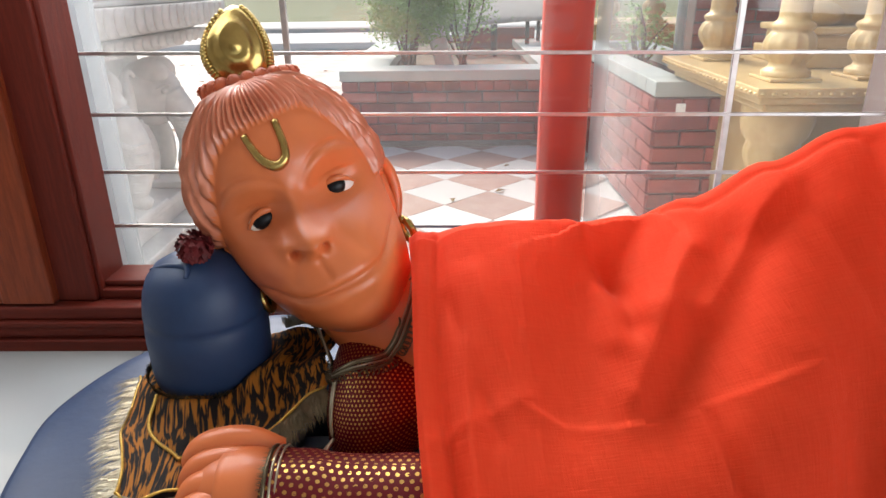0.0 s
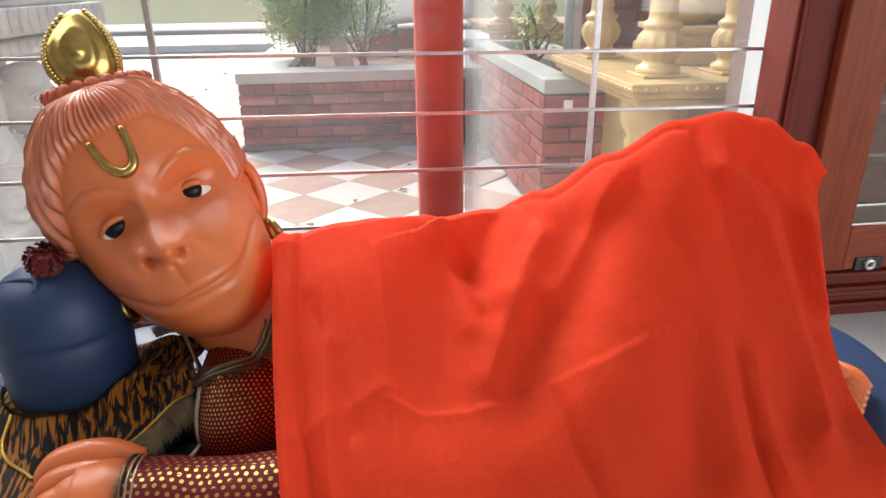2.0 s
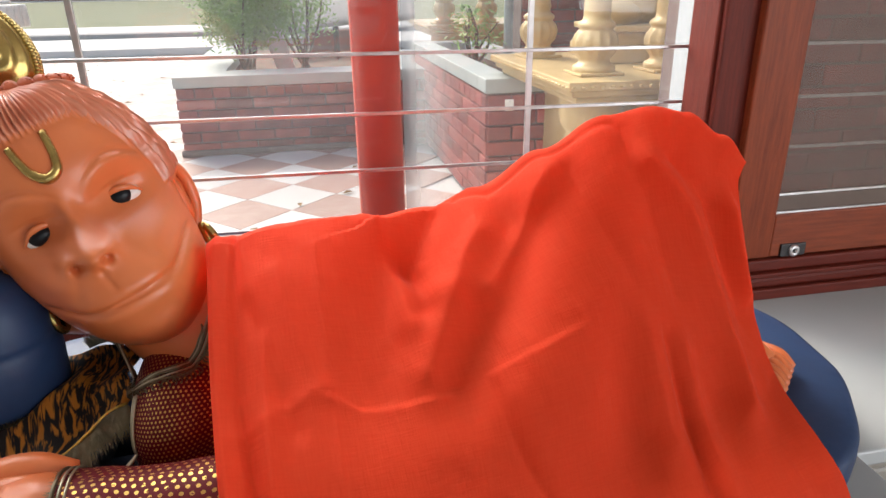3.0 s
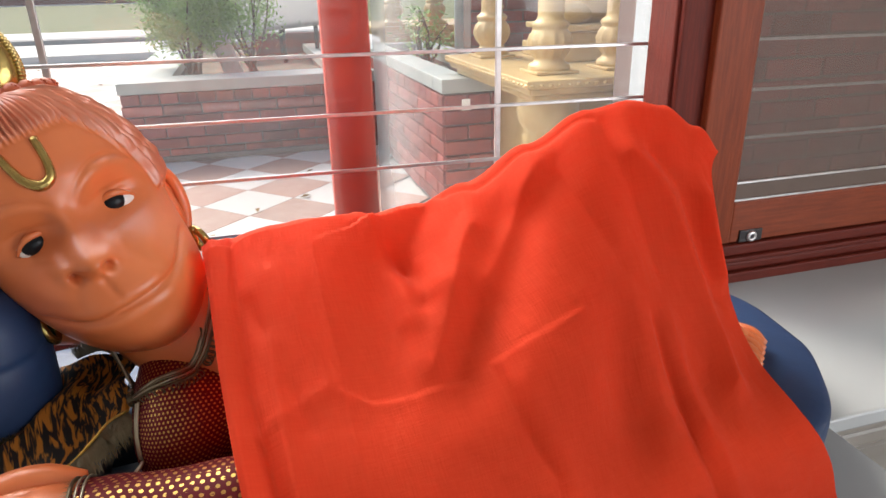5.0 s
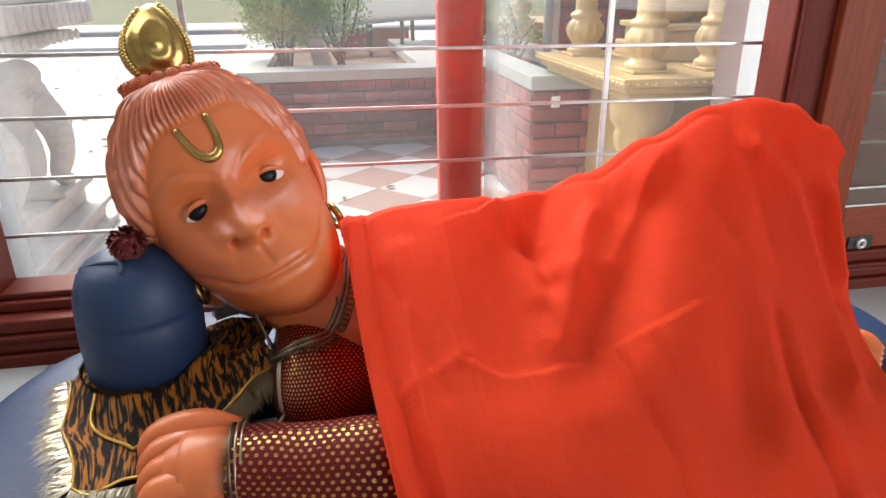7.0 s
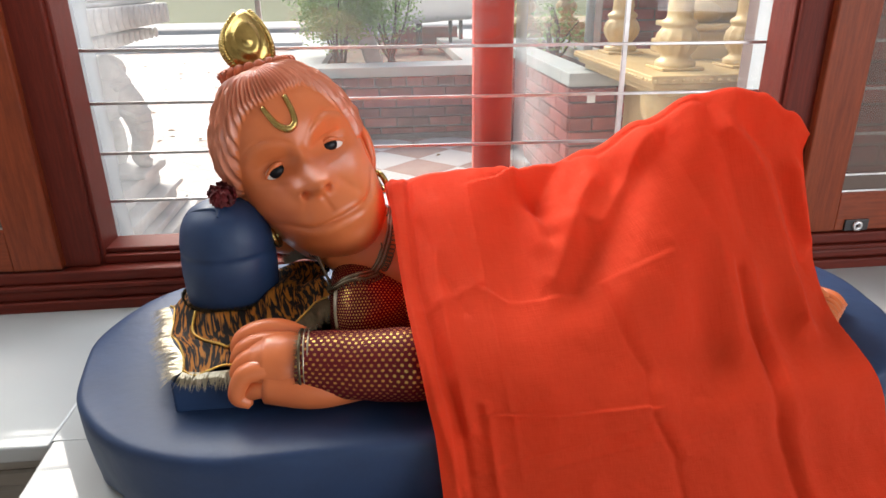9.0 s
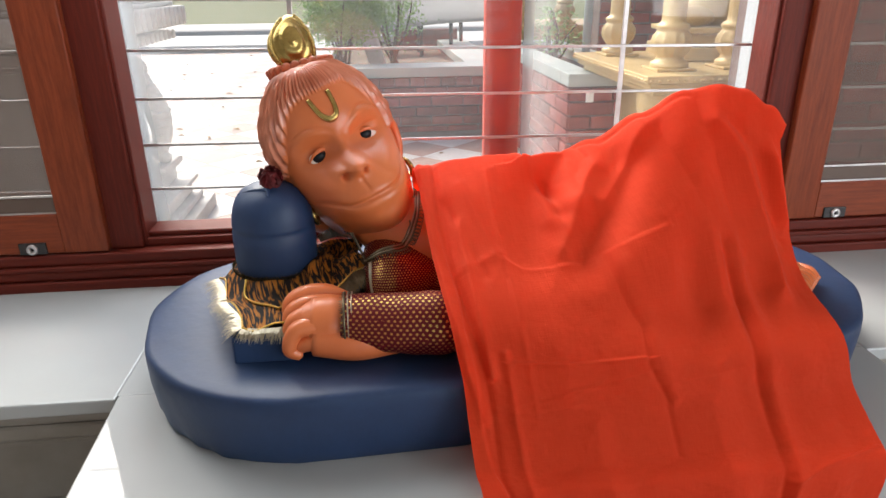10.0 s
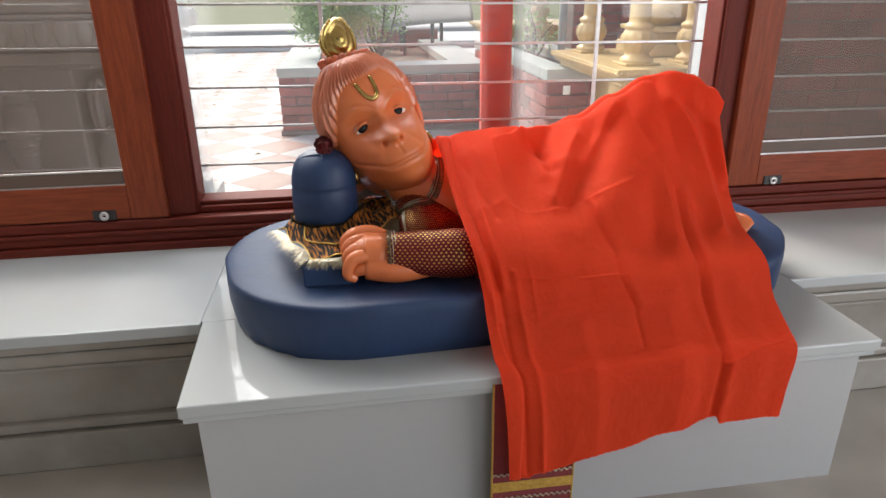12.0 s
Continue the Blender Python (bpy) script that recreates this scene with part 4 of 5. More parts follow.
def on_body(p, lift):
    """The nearest place on the neck or tunic, lifted towards the outside."""
    p = Vector(p)
    q, n, _, _ = body_tree.find_nearest(p)
    d = (p - q).normalized()
    if (q - Vector((0.03, 0.90, 0.60))).dot(d) < 0:
        d = -d
    return q + d * lift


for off, rr, mt in ((0.0, 0.0018, DARK_TINSEL), (0.0036, 0.0012, TINSEL), (-0.0036, 0.0012, TINSEL), (0.007, 0.0016, DARK_TINSEL), (-0.006, 0.0015, DARK_TINSEL)):
    line = [on_body((c.x + off * 0.8, c.y - off * 0.7, c.z - abs(off) * 0.3), 0.002) for c in catmull(collar, 30)]
    part("braid", tube(line, [rr] * 30, 110, 6), mt, tunic, "braided silver collar trim")
lace = bmesh.new()
for c in catmull([(x + 0.010, y - 0.009, z - 0.005) for x, y, z in collar], 46):
    c = on_body(c, 0.002)
    join(lace, tube([c + Vector((0.005 * math.cos(t), -0.001, 0.005 * math.sin(t))) for t in np.linspace(0, 2 * math.pi, 8)], [0.0009] * 8, 16, 5, caps=False))
tagged(part("lace", lace, DARK_TINSEL, tunic, "dark lace loops below the collar"), kind="stuff")
placket = [(-0.03, 0.805, 0.650), (-0.038, 0.772, 0.633), (-0.047, 0.748, 0.615), (-0.058, 0.725, 0.585)]
for off in (0.0, 0.006):
    line = [on_body((c.x + off, c.y, c.z), 0.002) for c in catmull(placket, 14)]
    part("braid", tube(line, [0.0017] * 14, 50, 6), TINSEL, tunic, "silver braid down the front")

# ---- orange cotton sheet over the body ----
RIDGE_Z = ((0.0, 0.772), (0.12, 0.782), (0.30, 0.787), (0.41, 0.800), (0.50, 0.824), (0.62, 0.873), (0.74, 0.913), (0.83, 0.927), (0.89, 0.918), (0.95, 0.888), (1.0, 0.852))
RIDGE_Y = ((0.0, 0.94), (0.15, 0.965), (0.45, 0.965), (0.7, 0.94), (0.87, 0.915), (1.0, 0.875))
LEVELS = (
    # left x, right x, then depth and height at the left, the middle and the right
    (0.080, 0.77, (1.06, 1.06, 0.93), (0.60, 0.62, 0.70)),
    (0.055, 0.775, None, None),
    (0.062, 0.755, (0.845, 0.845, 0.860), (0.748, 0.775, 0.815)),
    (0.074, 0.784, (0.700, 0.730, 0.830), (0.690, 0.710, 0.67)),
    (0.088, 0.778, (0.580, 0.628, 0.750), (0.626, 0.618, 0.598)),
    (0.102, 0.758, (0.548, 0.556, 0.600), (0.562, 0.562, 0.564)),
    (0.108, 0.768, (0.522, 0.530, 0.562), (0.496, 0.494, 0.490)),
    (0.112, 0.768, (0.472, 0.476, 0.482), (0.440, 0.438, 0.438)),
    (0.120, 0.762, (0.437, 0.440, 0.446), (0.415, 0.416, 0.418)),
    (0.130, 0.750, (0.425, 0.429, 0.436), (0.33, 0.35, 0.36)),
    (0.140, 0.744, (0.428, 0.432, 0.439), (0.178, 0.25, 0.262)),
)
HEM = ((0.0, 0.180), (0.07, 0.176), (0.10, 0.186), (0.35, 0.218), (0.60, 0.256), (0.745, 0.282), (0.765, 0.262), (0.9, 0.262), (1.0, 0.260))


def three(t, s):
    return t[0] + (t[1] - t[0]) * s * 2 if s < 0.5 else t[1] + (t[2] - t[1]) * (s * 2 - 1)


def smooth3(t, s):
    a, b, c = t
    return a * (1 - s) * (1 - 2 * s) + 4 * b * s * (1 - s) + c * s * (2 * s - 1)


# folds: a line over the sheet as (along, across) shares, its width and its height; "step" folds drop sharply on one side
FOLDS = []


def fold(width, height, sort, *line):
    FOLDS.append((line, width, height, sort))


fold(0.02, 0.007, "step", (0.026, 0.154), (0.127, 0.151), (0.275, 0.143))
fold(0.03, 0.013, "step", (0.300, 0.154), (0.345, 0.146), (0.392, 0.135))
fold(0.020, -0.012, "soft", (0.400, 0.146), (0.360, 0.190), (0.335, 0.203))
fold(0.016, 0.010, "soft", (0.286, 0.151), (0.317, 0.201), (0.312, 0.259))
fold(0.015, -0.012, "soft", (0.323, 0.188), (0.349, 0.216), (0.345, 0.250))
fold(0.02, 0.009, "soft", (0.345, 0.240), (0.390, 0.245))
fold(0.022, 0.013, "", (0.481, 0.189), (0.450, 0.208), (0.317, 0.305))
fold(0.036, -0.023, "soft", (0.560, 0.205), (0.476, 0.251), (0.360, 0.317))
fold(0.055, -0.024, "soft", (0.280, 0.235), (0.240, 0.300))
fold(0.075, 0.018, "soft", (0.100, 0.185), (0.200, 0.180))
fold(0.01, 0.0035, "step", (0.164, 0.309), (0.206, 0.324), (0.275, 0.328), (0.344, 0.326))
fold(0.012, 0.0035, "step", (0.407, 0.322), (0.481, 0.317), (0.582, 0.309))
fold(0.005, 0.00156, "", (0.185, 0.181), (0.175, 0.247), (0.169, 0.305), (0.159, 0.409), (0.165, 0.600))
fold(0.012, 0.00775, "", (0.079, 0.263), (0.069, 0.359), (0.070, 0.500))
fold(0.006, -0.003, "", (0.407, 0.324), (0.423, 0.375), (0.455, 0.432), (0.455, 0.500), (0.487, 0.580), (0.490, 0.700))
fold(0.022, 0.005, "", (0.435, 0.340), (0.450, 0.375), (0.482, 0.432), (0.484, 0.500), (0.512, 0.580))
fold(0.007, -0.0036, "", (0.450, 0.127), (0.513, 0.139), (0.630, 0.139), (0.741, 0.139))
fold(0.005, -0.0024, "", (0.405, 0.100), (0.450, 0.127), (0.470, 0.165))
fold(0.024, 0.0155, "", (0.620, 0.165), (0.550, 0.205), (0.470, 0.245))
fold(0.06, 0.0155, "soft", (0.720, 0.200), (0.600, 0.270), (0.520, 0.330))
fold(0.04, -0.0093, "soft", (0.640, 0.330), (0.600, 0.480))
fold(0.018, -0.01, "", (0.852, 0.193), (0.910, 0.228), (0.930, 0.263), (0.960, 0.317))
fold(0.024, 0.0155, "", (0.800, 0.190), (0.855, 0.235), (0.875, 0.300), (0.885, 0.420))
fold(0.016, 0.0155, "", (0.965, 0.230), (0.975, 0.290))
fold(0.01, -0.007, "", (0.735, 0.336), (0.751, 0.452), (0.740, 0.550), (0.741, 0.707), (0.730, 0.990))
fold(0.02, 0.007, "", (0.765, 0.340), (0.778, 0.452), (0.768, 0.700), (0.757, 0.990))
fold(0.03, 0.0093, "", (0.690, 0.300), (0.700, 0.420))
fold(0.01, 0.007, "", (0.020, 0.115), (0.012, 0.174), (0.008, 0.309), (0.011, 0.382), (0.020, 0.500), (0.040, 0.600))
fold(0.007, -0.0042, "", (0.045, 0.150), (0.050, 0.200), (0.035, 0.300), (0.050, 0.420), (0.055, 0.544), (0.065, 0.990))
fold(0.012, 0.006, "step", (0.127, 0.471), (0.249, 0.486), (0.450, 0.490))
fold(0.008, 0.002, "", (0.074, 0.575), (0.466, 0.514))
fold(0.008, 0.005, "", (0.110, 0.450), (0.115, 0.700), (0.120, 0.990))
fold(0.008, 0.003, "", (0.751, 0.819), (0.984, 0.730))
fold(0.006, 0.00096, "", (0.100, 0.600), (0.450, 0.550), (0.730, 0.530))
fold(0.022, 0.0018, "soft", (0.240, 0.420), (0.220, 0.700), (0.230, 0.990))
fold(0.03, -0.0027, "soft", (0.330, 0.400), (0.350, 0.640), (0.340, 0.990))
fold(0.026, 0.0027, "soft", (0.560, 0.360), (0.640, 0.560), (0.630, 0.990))
fold(0.02, -0.0023, "soft", (0.660, 0.420), (0.690, 0.640), (0.680, 0.990))
fold(0.026, 0.0023, "soft", (0.850, 0.420), (0.870, 0.700), (0.865, 0.990))
fold(0.018, -0.0018, "soft", (0.930, 0.420), (0.940, 0.990))
fold(0.012, 0.004, "", (0.110, 0.205), (0.150, 0.300))
fold(0.01, -0.004, "", (0.060, 0.230), (0.110, 0.330))
fold(0.006, 0.002, "", (0.020, 0.330), (0.160, 0.300))
fold(0.012, 0.003, "", (0.580, 0.300), (0.720, 0.260))
fold(0.016, -0.005, "", (0.660, 0.170), (0.690, 0.290))
fold(0.018, -0.006, "", (0.760, 0.150), (0.790, 0.300))
fold(0.03, 0.0062, "", (0.300, 0.620), (0.310, 0.980))
fold(0.04, 0.00775, "", (0.600, 0.600), (0.590, 0.980))
NSX, NVX = 300, 430
LS, LV = 0.70, 1.15
profiles = np.zeros((NSX, NVX, 3))
for i in range(NSX):
    s = i / (NSX - 1)
    ctl = []
    for k, (xl, xr, ys, zs) in enumerate(LEVELS):
        x = xl + (xr - xl) * s
        if ys is None:
            y, z = sample(RIDGE_Y, s), sample(RIDGE_Z, s)
        else:
            y, z = smooth3(ys, s), smooth3(zs, s)
            if k == 2:
                z = sample(RIDGE_Z, s) * 0.55 + z * 0.45
                z -= 0.012 * gauss(s - 0.45, 0.12)
            if k == 3:
                z += 0.035 * gauss(s - 0.72, 0.2)
        if k == len(LEVELS) - 1:
            z = sample(HEM, s) + 0.0008 * math.sin(s * 240)
        ctl.append((x, y, z))
    profiles[i] = [tuple(q) for q in catmull(ctl, NVX)]
SS, VV = np.meshgrid(np.linspace(0, 1, NSX) * LS, np.linspace(0, 1, NVX) * LV, indexing="ij")
relief = np.zeros((NSX, NVX))
for pts, w, amp, sort in FOLDS:
    near_d, near_side = np.full((NSX, NVX), 9.0), np.ones((NSX, NVX))
    for (s0, v0), (s1, v1) in zip(pts, pts[1:]):
        ax, ay, bx, by = s0 * LS, v0 * LV, s1 * LS, v1 * LV
        ux, uy = bx - ax, by - ay
        t = np.clip(((SS - ax) * ux + (VV - ay) * uy) / (ux * ux + uy * uy), 0, 1)
        d = np.hypot(SS - ax - t * ux, VV - ay - t * uy)
        side_of = np.sign((VV - ay) * ux - (SS - ax) * uy)
        closer = d < near_d
        near_d[closer], near_side[closer] = d[closer], side_of[closer]
    if sort == "step":
        relief += amp * np.where(near_side > 0, np.exp(-near_d / w), np.exp(-(near_d / 0.003) ** 2))
    elif sort == "soft":
        relief += amp * np.exp(-(near_d / w) ** 2)
    else:
        relief += amp * (0.5 * np.exp(-(near_d / w) ** 2) + 0.62 * np.exp(-(np.hypot(near_d, 0.0025) - 0.0025) / (0.85 * w)))
for i in range(0, NSX):
    for j in range(0, NVX):
        s, v = i / (NSX - 1), j / (NVX - 1)
        relief[i, j] *= 1 + 0.4 * smooth01(0.30, 0.38, v) * smooth01(0.52, 0.44, v)
        relief[i, j] += 0.004 * noise.noise(Vector((s * 6, v * 7, 3.3))) + 0.0014 * noise.noise(Vector((s * 21, v * 24, 1.7))) + 0.0005 * noise.noise(Vector((s * 70, v * 90, 5.1)))
        for fs, fv, amp in ((4.0, 5.0, 0.0030), (8.0, 7.0, 0.0018)):
            ridge = 1 - 2.2 * abs(noise.noise(Vector((s * fs + 0.6 * v, v * fv - 0.5 * s, fs))))
            relief[i, j] += amp * max(ridge - 0.55, 0) ** 1.5
# hem band down the neck side, lying double
for j in range(NVX):
    v = j / (NVX - 1)
    wide = 0.040 + 0.012 * math.sin(v * 17) - 0.02 * smooth01(0.34, 0.42, v) + 0.03 * smooth01(0.45, 0.7, v)
    on = smooth01(0.11, 0.14, v)
    for i in range(NSX):
        s = i / (NSX - 1)
        if s < 0.1:
            relief[i, j] += on * (0.0052 * smooth01(wide + 0.005, wide - 0.003, s) - 0.0012 * gauss(s - wide - 0.009, 0.006))
relief[:, :40] *= 0.35
gu, gv = np.gradient(profiles, axis=0), np.gradient(profiles, axis=1)
normal = np.cross(gv, gu)
normal /= np.linalg.norm(normal, axis=2, keepdims=True) + 1e-12
pos = profiles + normal * (relief + 0.004)[:, :, None]
cl = grid_mesh(NSX, NVX, lambda i, j: pos[i, j], uvfn=lambda i, j: (i / NSX * 0.75, j / NVX * 1.3))
bmesh.ops.solidify(cl, geom=cl.faces[:], thickness=-0.0016)
tagged(link_mesh("orange_sheet", cl, ORANGE), "bright orange cotton sheet draped over the statue and plinth", "sheet")

# ---- maroon banner with gold bands under the sheet ----
banner = thing("hanging_banner", "maroon hanging cloth with gold bands and silver zigzag braid", "banner")
part("cloth", box(0.108, 0.288, 0.4455, 0.4485, 0.05, 0.40, 0.001), mat("maroon_velvet", (0.17, 0.009, 0.010), 0.8, alt=(0.10, 0.006, 0.008), scale=40, sheen=0.3), banner)
for z0, z1 in ((0.127, 0.152), (0.055, 0.08)):
    part("gold_band", box(0.109, 0.287, 0.4430, 0.4452, z0, z1, 0.0008), CORD, banner, "gold woven band")
for zc in (0.172, 0.108):
    zig = [(0.11 + 0.176 * k / 28, 0.4435, zc + (0.003 if k % 2 else -0.003)) for k in range(29)]
    part("zigzag_braid", tube(zig, [0.0016] * 29, 120, 6), TINSEL, banner, "silver zigzag braid")
for x in (0.1085, 0.2875):
    part("side_edging", tube([(x, 0.446, 0.4), (x, 0.4455, 0.22), (x, 0.446, 0.05)], [0.0025] * 3, 30, 6), CORD, banner)

# ---- courtyard ----
GZ = 0.03
ground = bmesh.new()
vs = [ground.verts.new(c) for c in ((-120, 1.58, GZ - 0.012), (120, 1.58, GZ - 0.012), (120, 200, GZ - 0.012), (-120, 200, GZ - 0.012))]
ground.faces.new(vs)
ground_ob = structure("ground", ground, mat("pale_paving", (0.66, 0.64, 0.62), 0.6, alt=(0.5, 0.47, 0.45), scale=1.2, amount=0.6), "pale stone paving of the courtyard", "ground")
lawn = structure("lawn", box(-60, 30, 20.5, 60, GZ - 0.01, GZ + 0.06), GRASS, "short sunlit lawn beyond the courtyard", "lawn")
structure("kerb", box(-60, 30, 12.2, 12.6, GZ, 0.15, 0.01), KERB, "pale stone kerb", "kerb")
structure("kerb", box(-60, 30, 15.6, 16.2, GZ, 0.19, 0.01), mat("grey_kerb_stone", (0.3, 0.29, 0.28), 0.8), "grey stone kerb", "kerb")
structure("path", box(-60, 30, 12.6, 20.4, GZ, 0.10), KERB, "pale stone path in front of the lawn", "path")


def brick_wall(owner, x0, y0, x1, y1, z0, courses, header_top=True, proud=0.006, seed=0):
    """Lays single bricks along the line from (x0, y0) to (x1, y1), the outer face on its right hand."""
    r = random.Random(seed)
    ln = math.hypot(x1 - x0, y1 - y0)
    ang = math.degrees(math.atan2(y1 - y0, x1 - x0))
    shapes = {}
    for c in range(courses):
        unit = 0.115 if header_top and c == courses - 1 else 0.24
        pos_x = 0.0 if c % 2 == 0 or unit < 0.2 else -0.12
        while pos_x < ln - 0.01:
            a, b = max(pos_x, 0) + 0.004, min(pos_x + unit, ln) - 0.004
            pos_x += unit
            if b - a < 0.03:
                continue
            key = round(b - a, 3)
            if key not in shapes:
                bm = box(-key / 2, key / 2, -0.05, 0.0, -0.0315, 0.0315, 0.004, 1)
                me = bpy.data.meshes.new("brick")
                bm.to_mesh(me)
                bm.free()
                me.materials.append(BRICK)
                shapes[key] = me
            o = new("brick", shapes[key])
            o.parent = owner
            d = (a + b) / 2
            o.matrix_basis = pose(x0 + (x1 - x0) * d / ln, y0 + (y1 - y0) * d / ln, z0 + 0.0365 + c * 0.0725 + r.uniform(-0.001, 0.001), 0, 0, ang) @ pose(0, -proud + 0.05 + r.uniform(-0.003, 0.002), 0, 0, r.uniform(-0.4, 0.4), r.uniform(-0.6, 0.6))


def planter(name, label, x0, x1, y0, y1, top, slab, wide):
    p = thing(name, label, "planter", "brick planters in the courtyard")
    core = box(x0 + 0.012, x1, y0 + 0.012, y0 + wide, GZ, top - slab)
    box(x0 + 0.012, x0 + wide, y0 + wide, y1 - wide, GZ, top - slab, bm=core)
    box(x1 - wide, x1, y0 + wide, y1 - wide, GZ, top - slab, bm=core)
    box(x0 + 0.012, x1, y1 - wide, y1, GZ, top - slab, bm=core)
    part("core", core, MORTAR, p, "grey mortar between the bricks")
    e = 0.012
    part("coping", box(x0 - e, x1 + e, y0 - e, y0 + wide, top - slab, top, 0.005), SLAB, p, "grey-green stone coping")
    part("coping", box(x0 - e, x0 + wide, y0 + wide + 0.003, y1 - wide - 0.003, top - slab, top, 0.005), SLAB, p, "grey-green stone coping")
    part("coping", box(x1 - wide, x1 + e, y0 + wide + 0.003, y1 - wide - 0.003, top - slab, top, 0.005), SLAB, p, "grey-green stone coping")
    part("coping", box(x0 - e, x1 + e, y1 - wide, y1 + e, top - slab, top, 0.005), SLAB, p, "grey-green stone coping")
    def soil(i, j):
        x, y = x0 + wide + (x1 - x0 - 2 * wide) * i / 40, y0 + wide + (y1 - y0 - 2 * wide) * j / 40
        return (x, y, top - slab - 0.03 + 0.035 * noise.noise(Vector((x * 6, y * 6, 2))))
    part("soil", grid_mesh(41, 41, soil), SOIL, p, "dry soil with fallen leaves", True)
    return p


near = planter("planter", "low red brick planter with grey coping and a shrub", -0.655, 1.02, 4.71, 8.3, 0.552, 0.07, 0.30)
part("plinth_course", box(-0.675, 1.02, 4.69, 4.709, GZ, 0.072, 0.006), MORTAR, near, "weathered plaster foot")
side = planter("planter", "red brick planter with worn grey coping beside the gold shrine", 0.993, 1.50, 3.045, 5.2, 0.692, 0.065, 0.14)
wallE = thing("brick_building", "dark red brick building wall behind the gold shrine", "building", kind="structure")
part("wall", box(1.55, 7, 4.312, 4.6, GZ, 3.2), MORTAR, wallE)
part("wall", box(1.375, 3.4, 2.012, 2.20, GZ, 3.2), MORTAR, wallE)

# shrubs
def shrub(name, label, x, y, z, height, spread, leaves, seed):
    t = thing(name, label, "shrub", "shrubs in the planters")
    r = random.Random(seed)
    wood = bmesh.new()
    tips = []
    for k in range(9):
        a = r.uniform(0, 2 * math.pi)
        e = Vector((x + math.cos(a) * spread * r.uniform(0.4, 0.9), y + math.sin(a) * spread * r.uniform(0.4, 0.9), z + height * r.uniform(0.55, 1.0)))
        m = Vector((x, y, z)).lerp(e, 0.5) + Vector((r.uniform(-1, 1), r.uniform(-1, 1), 0)) * 0.05
        join(wood, tube([(x + r.uniform(-0.04, 0.04), y + r.uniform(-0.04, 0.04), z - 0.03), m, e], (0.012, 0.008, 0.003), 10, 6))
        tips += [m.lerp(e, r.uniform(-0.15, 1.0)) for _ in range(9)]
    part("stems", wood, BARK, t)
    lv = bmesh.new()
    for k in range(leaves):
        c = r.choice(tips) + Vector((r.gauss(0, 1), r.gauss(0, 1), r.gauss(0, 0.9))) * 0.075
        d = Vector((r.uniform(-1, 1), r.uniform(-1, 1), r.uniform(-0.5, 0.9))).normalized()
        w = d.cross(Vector((r.uniform(-1, 1), r.uniform(-1, 1), 1))).normalized()
        s = r.uniform(0.014, 0.028)
        lv.faces.new([lv.verts.new(p) for p in (c, c + d * s + w * s * 0.32, c + d * s * 2, c + d * s - w * s * 0.32)])
    tagged(part("leaves", lv, LEAF, t, "small green leaves"), kind="stuff")
    return t


shrub("shrub", "bushy green shrub with fine leaves in the brick planter", -0.24, 5.5, 0.5, 0.85, 0.44, 12000, 11)
shrub("shrub", "thin leafy green shrub in the brick planter", 0.20, 5.75, 0.5, 0.80, 0.34, 2600, 12)
shrub("shrub", "small sparse shrub in the worn brick planter", 1.25, 4.3, 0.62, 0.35, 0.16, 500, 13)

# white curved bench top on dark legs behind the shrub
bench = thing("garden_table", "white curved concrete table top on thin dark legs", "table")


def bench_top(i, j):
    u, v = i / 40, j / 12
    x = -0.22 + 0.26 * v + 1.45 * u * (1 - 0.1 * v)
    return (x, 6.55 + 0.8 * v, 0.645 + 0.31 * v ** 0.7 + 0.13 * u * (1 - v) + 0.03 * math.sin(math.pi * u))


bt = grid_mesh(41, 13, bench_top)
bmesh.ops.solidify(bt, geom=bt.faces[:], thickness=0.03)
part("top", bt, KERB, bench, smooth=True)
for x, y in ((0.50, 6.62), (0.80, 6.62), (0.5, 7.0), (0.95, 7.0)):
    part("leg", box(x - 0.018, x + 0.018, y - 0.018, y + 0.018, 0.44, 0.76, 0.003), IRON, bench)
part("inner_wall", box(0.25, 0.95, 7.3, 7.4, 0.44, 0.66, 0.004), mat("far_brick", (0.22, 0.08, 0.07), 0.9), bench)
stone = bmesh.new()
join(stone, box(-0.06, 0.08, 5.5, 5.56, 0.46, 0.80, 0.02))
bmesh.ops.transform(stone, matrix=pose(0.02, 5.53, 0.6, 0, -16, 0) @ pose(-0.02, -5.53, -0.6), verts=stone.verts[:])
tagged(link_mesh("leaning_stone", stone, WHITE_STONE), "pale stone slab leaning in the planter soil", "stone slab")

# far facade across the lawn
far = thing("far_building", "low brick building beyond the lawn", "building", kind="structure")
part("wall", box(-60, 40, 70, 72, GZ, 6.5), FACADE, far)

# ---- gold shrine ----
def pillar_profile(h):
    return [(0.0, 0.0), (0.078, 0.0), (0.078, 0.028), (0.072, 0.034), (0.060, 0.040), (0.055, 0.052), (0.064, 0.062), (0.076, 0.078), (0.084, 0.10), (0.085, 0.118), (0.078, 0.138), (0.066, 0.152), (0.060, 0.158), (0.068, 0.166), (0.070, 0.176), (0.062, 0.184), (0.050, 0.192), (0.048, 0.21), (0.047, 0.40), (0.047, h)]


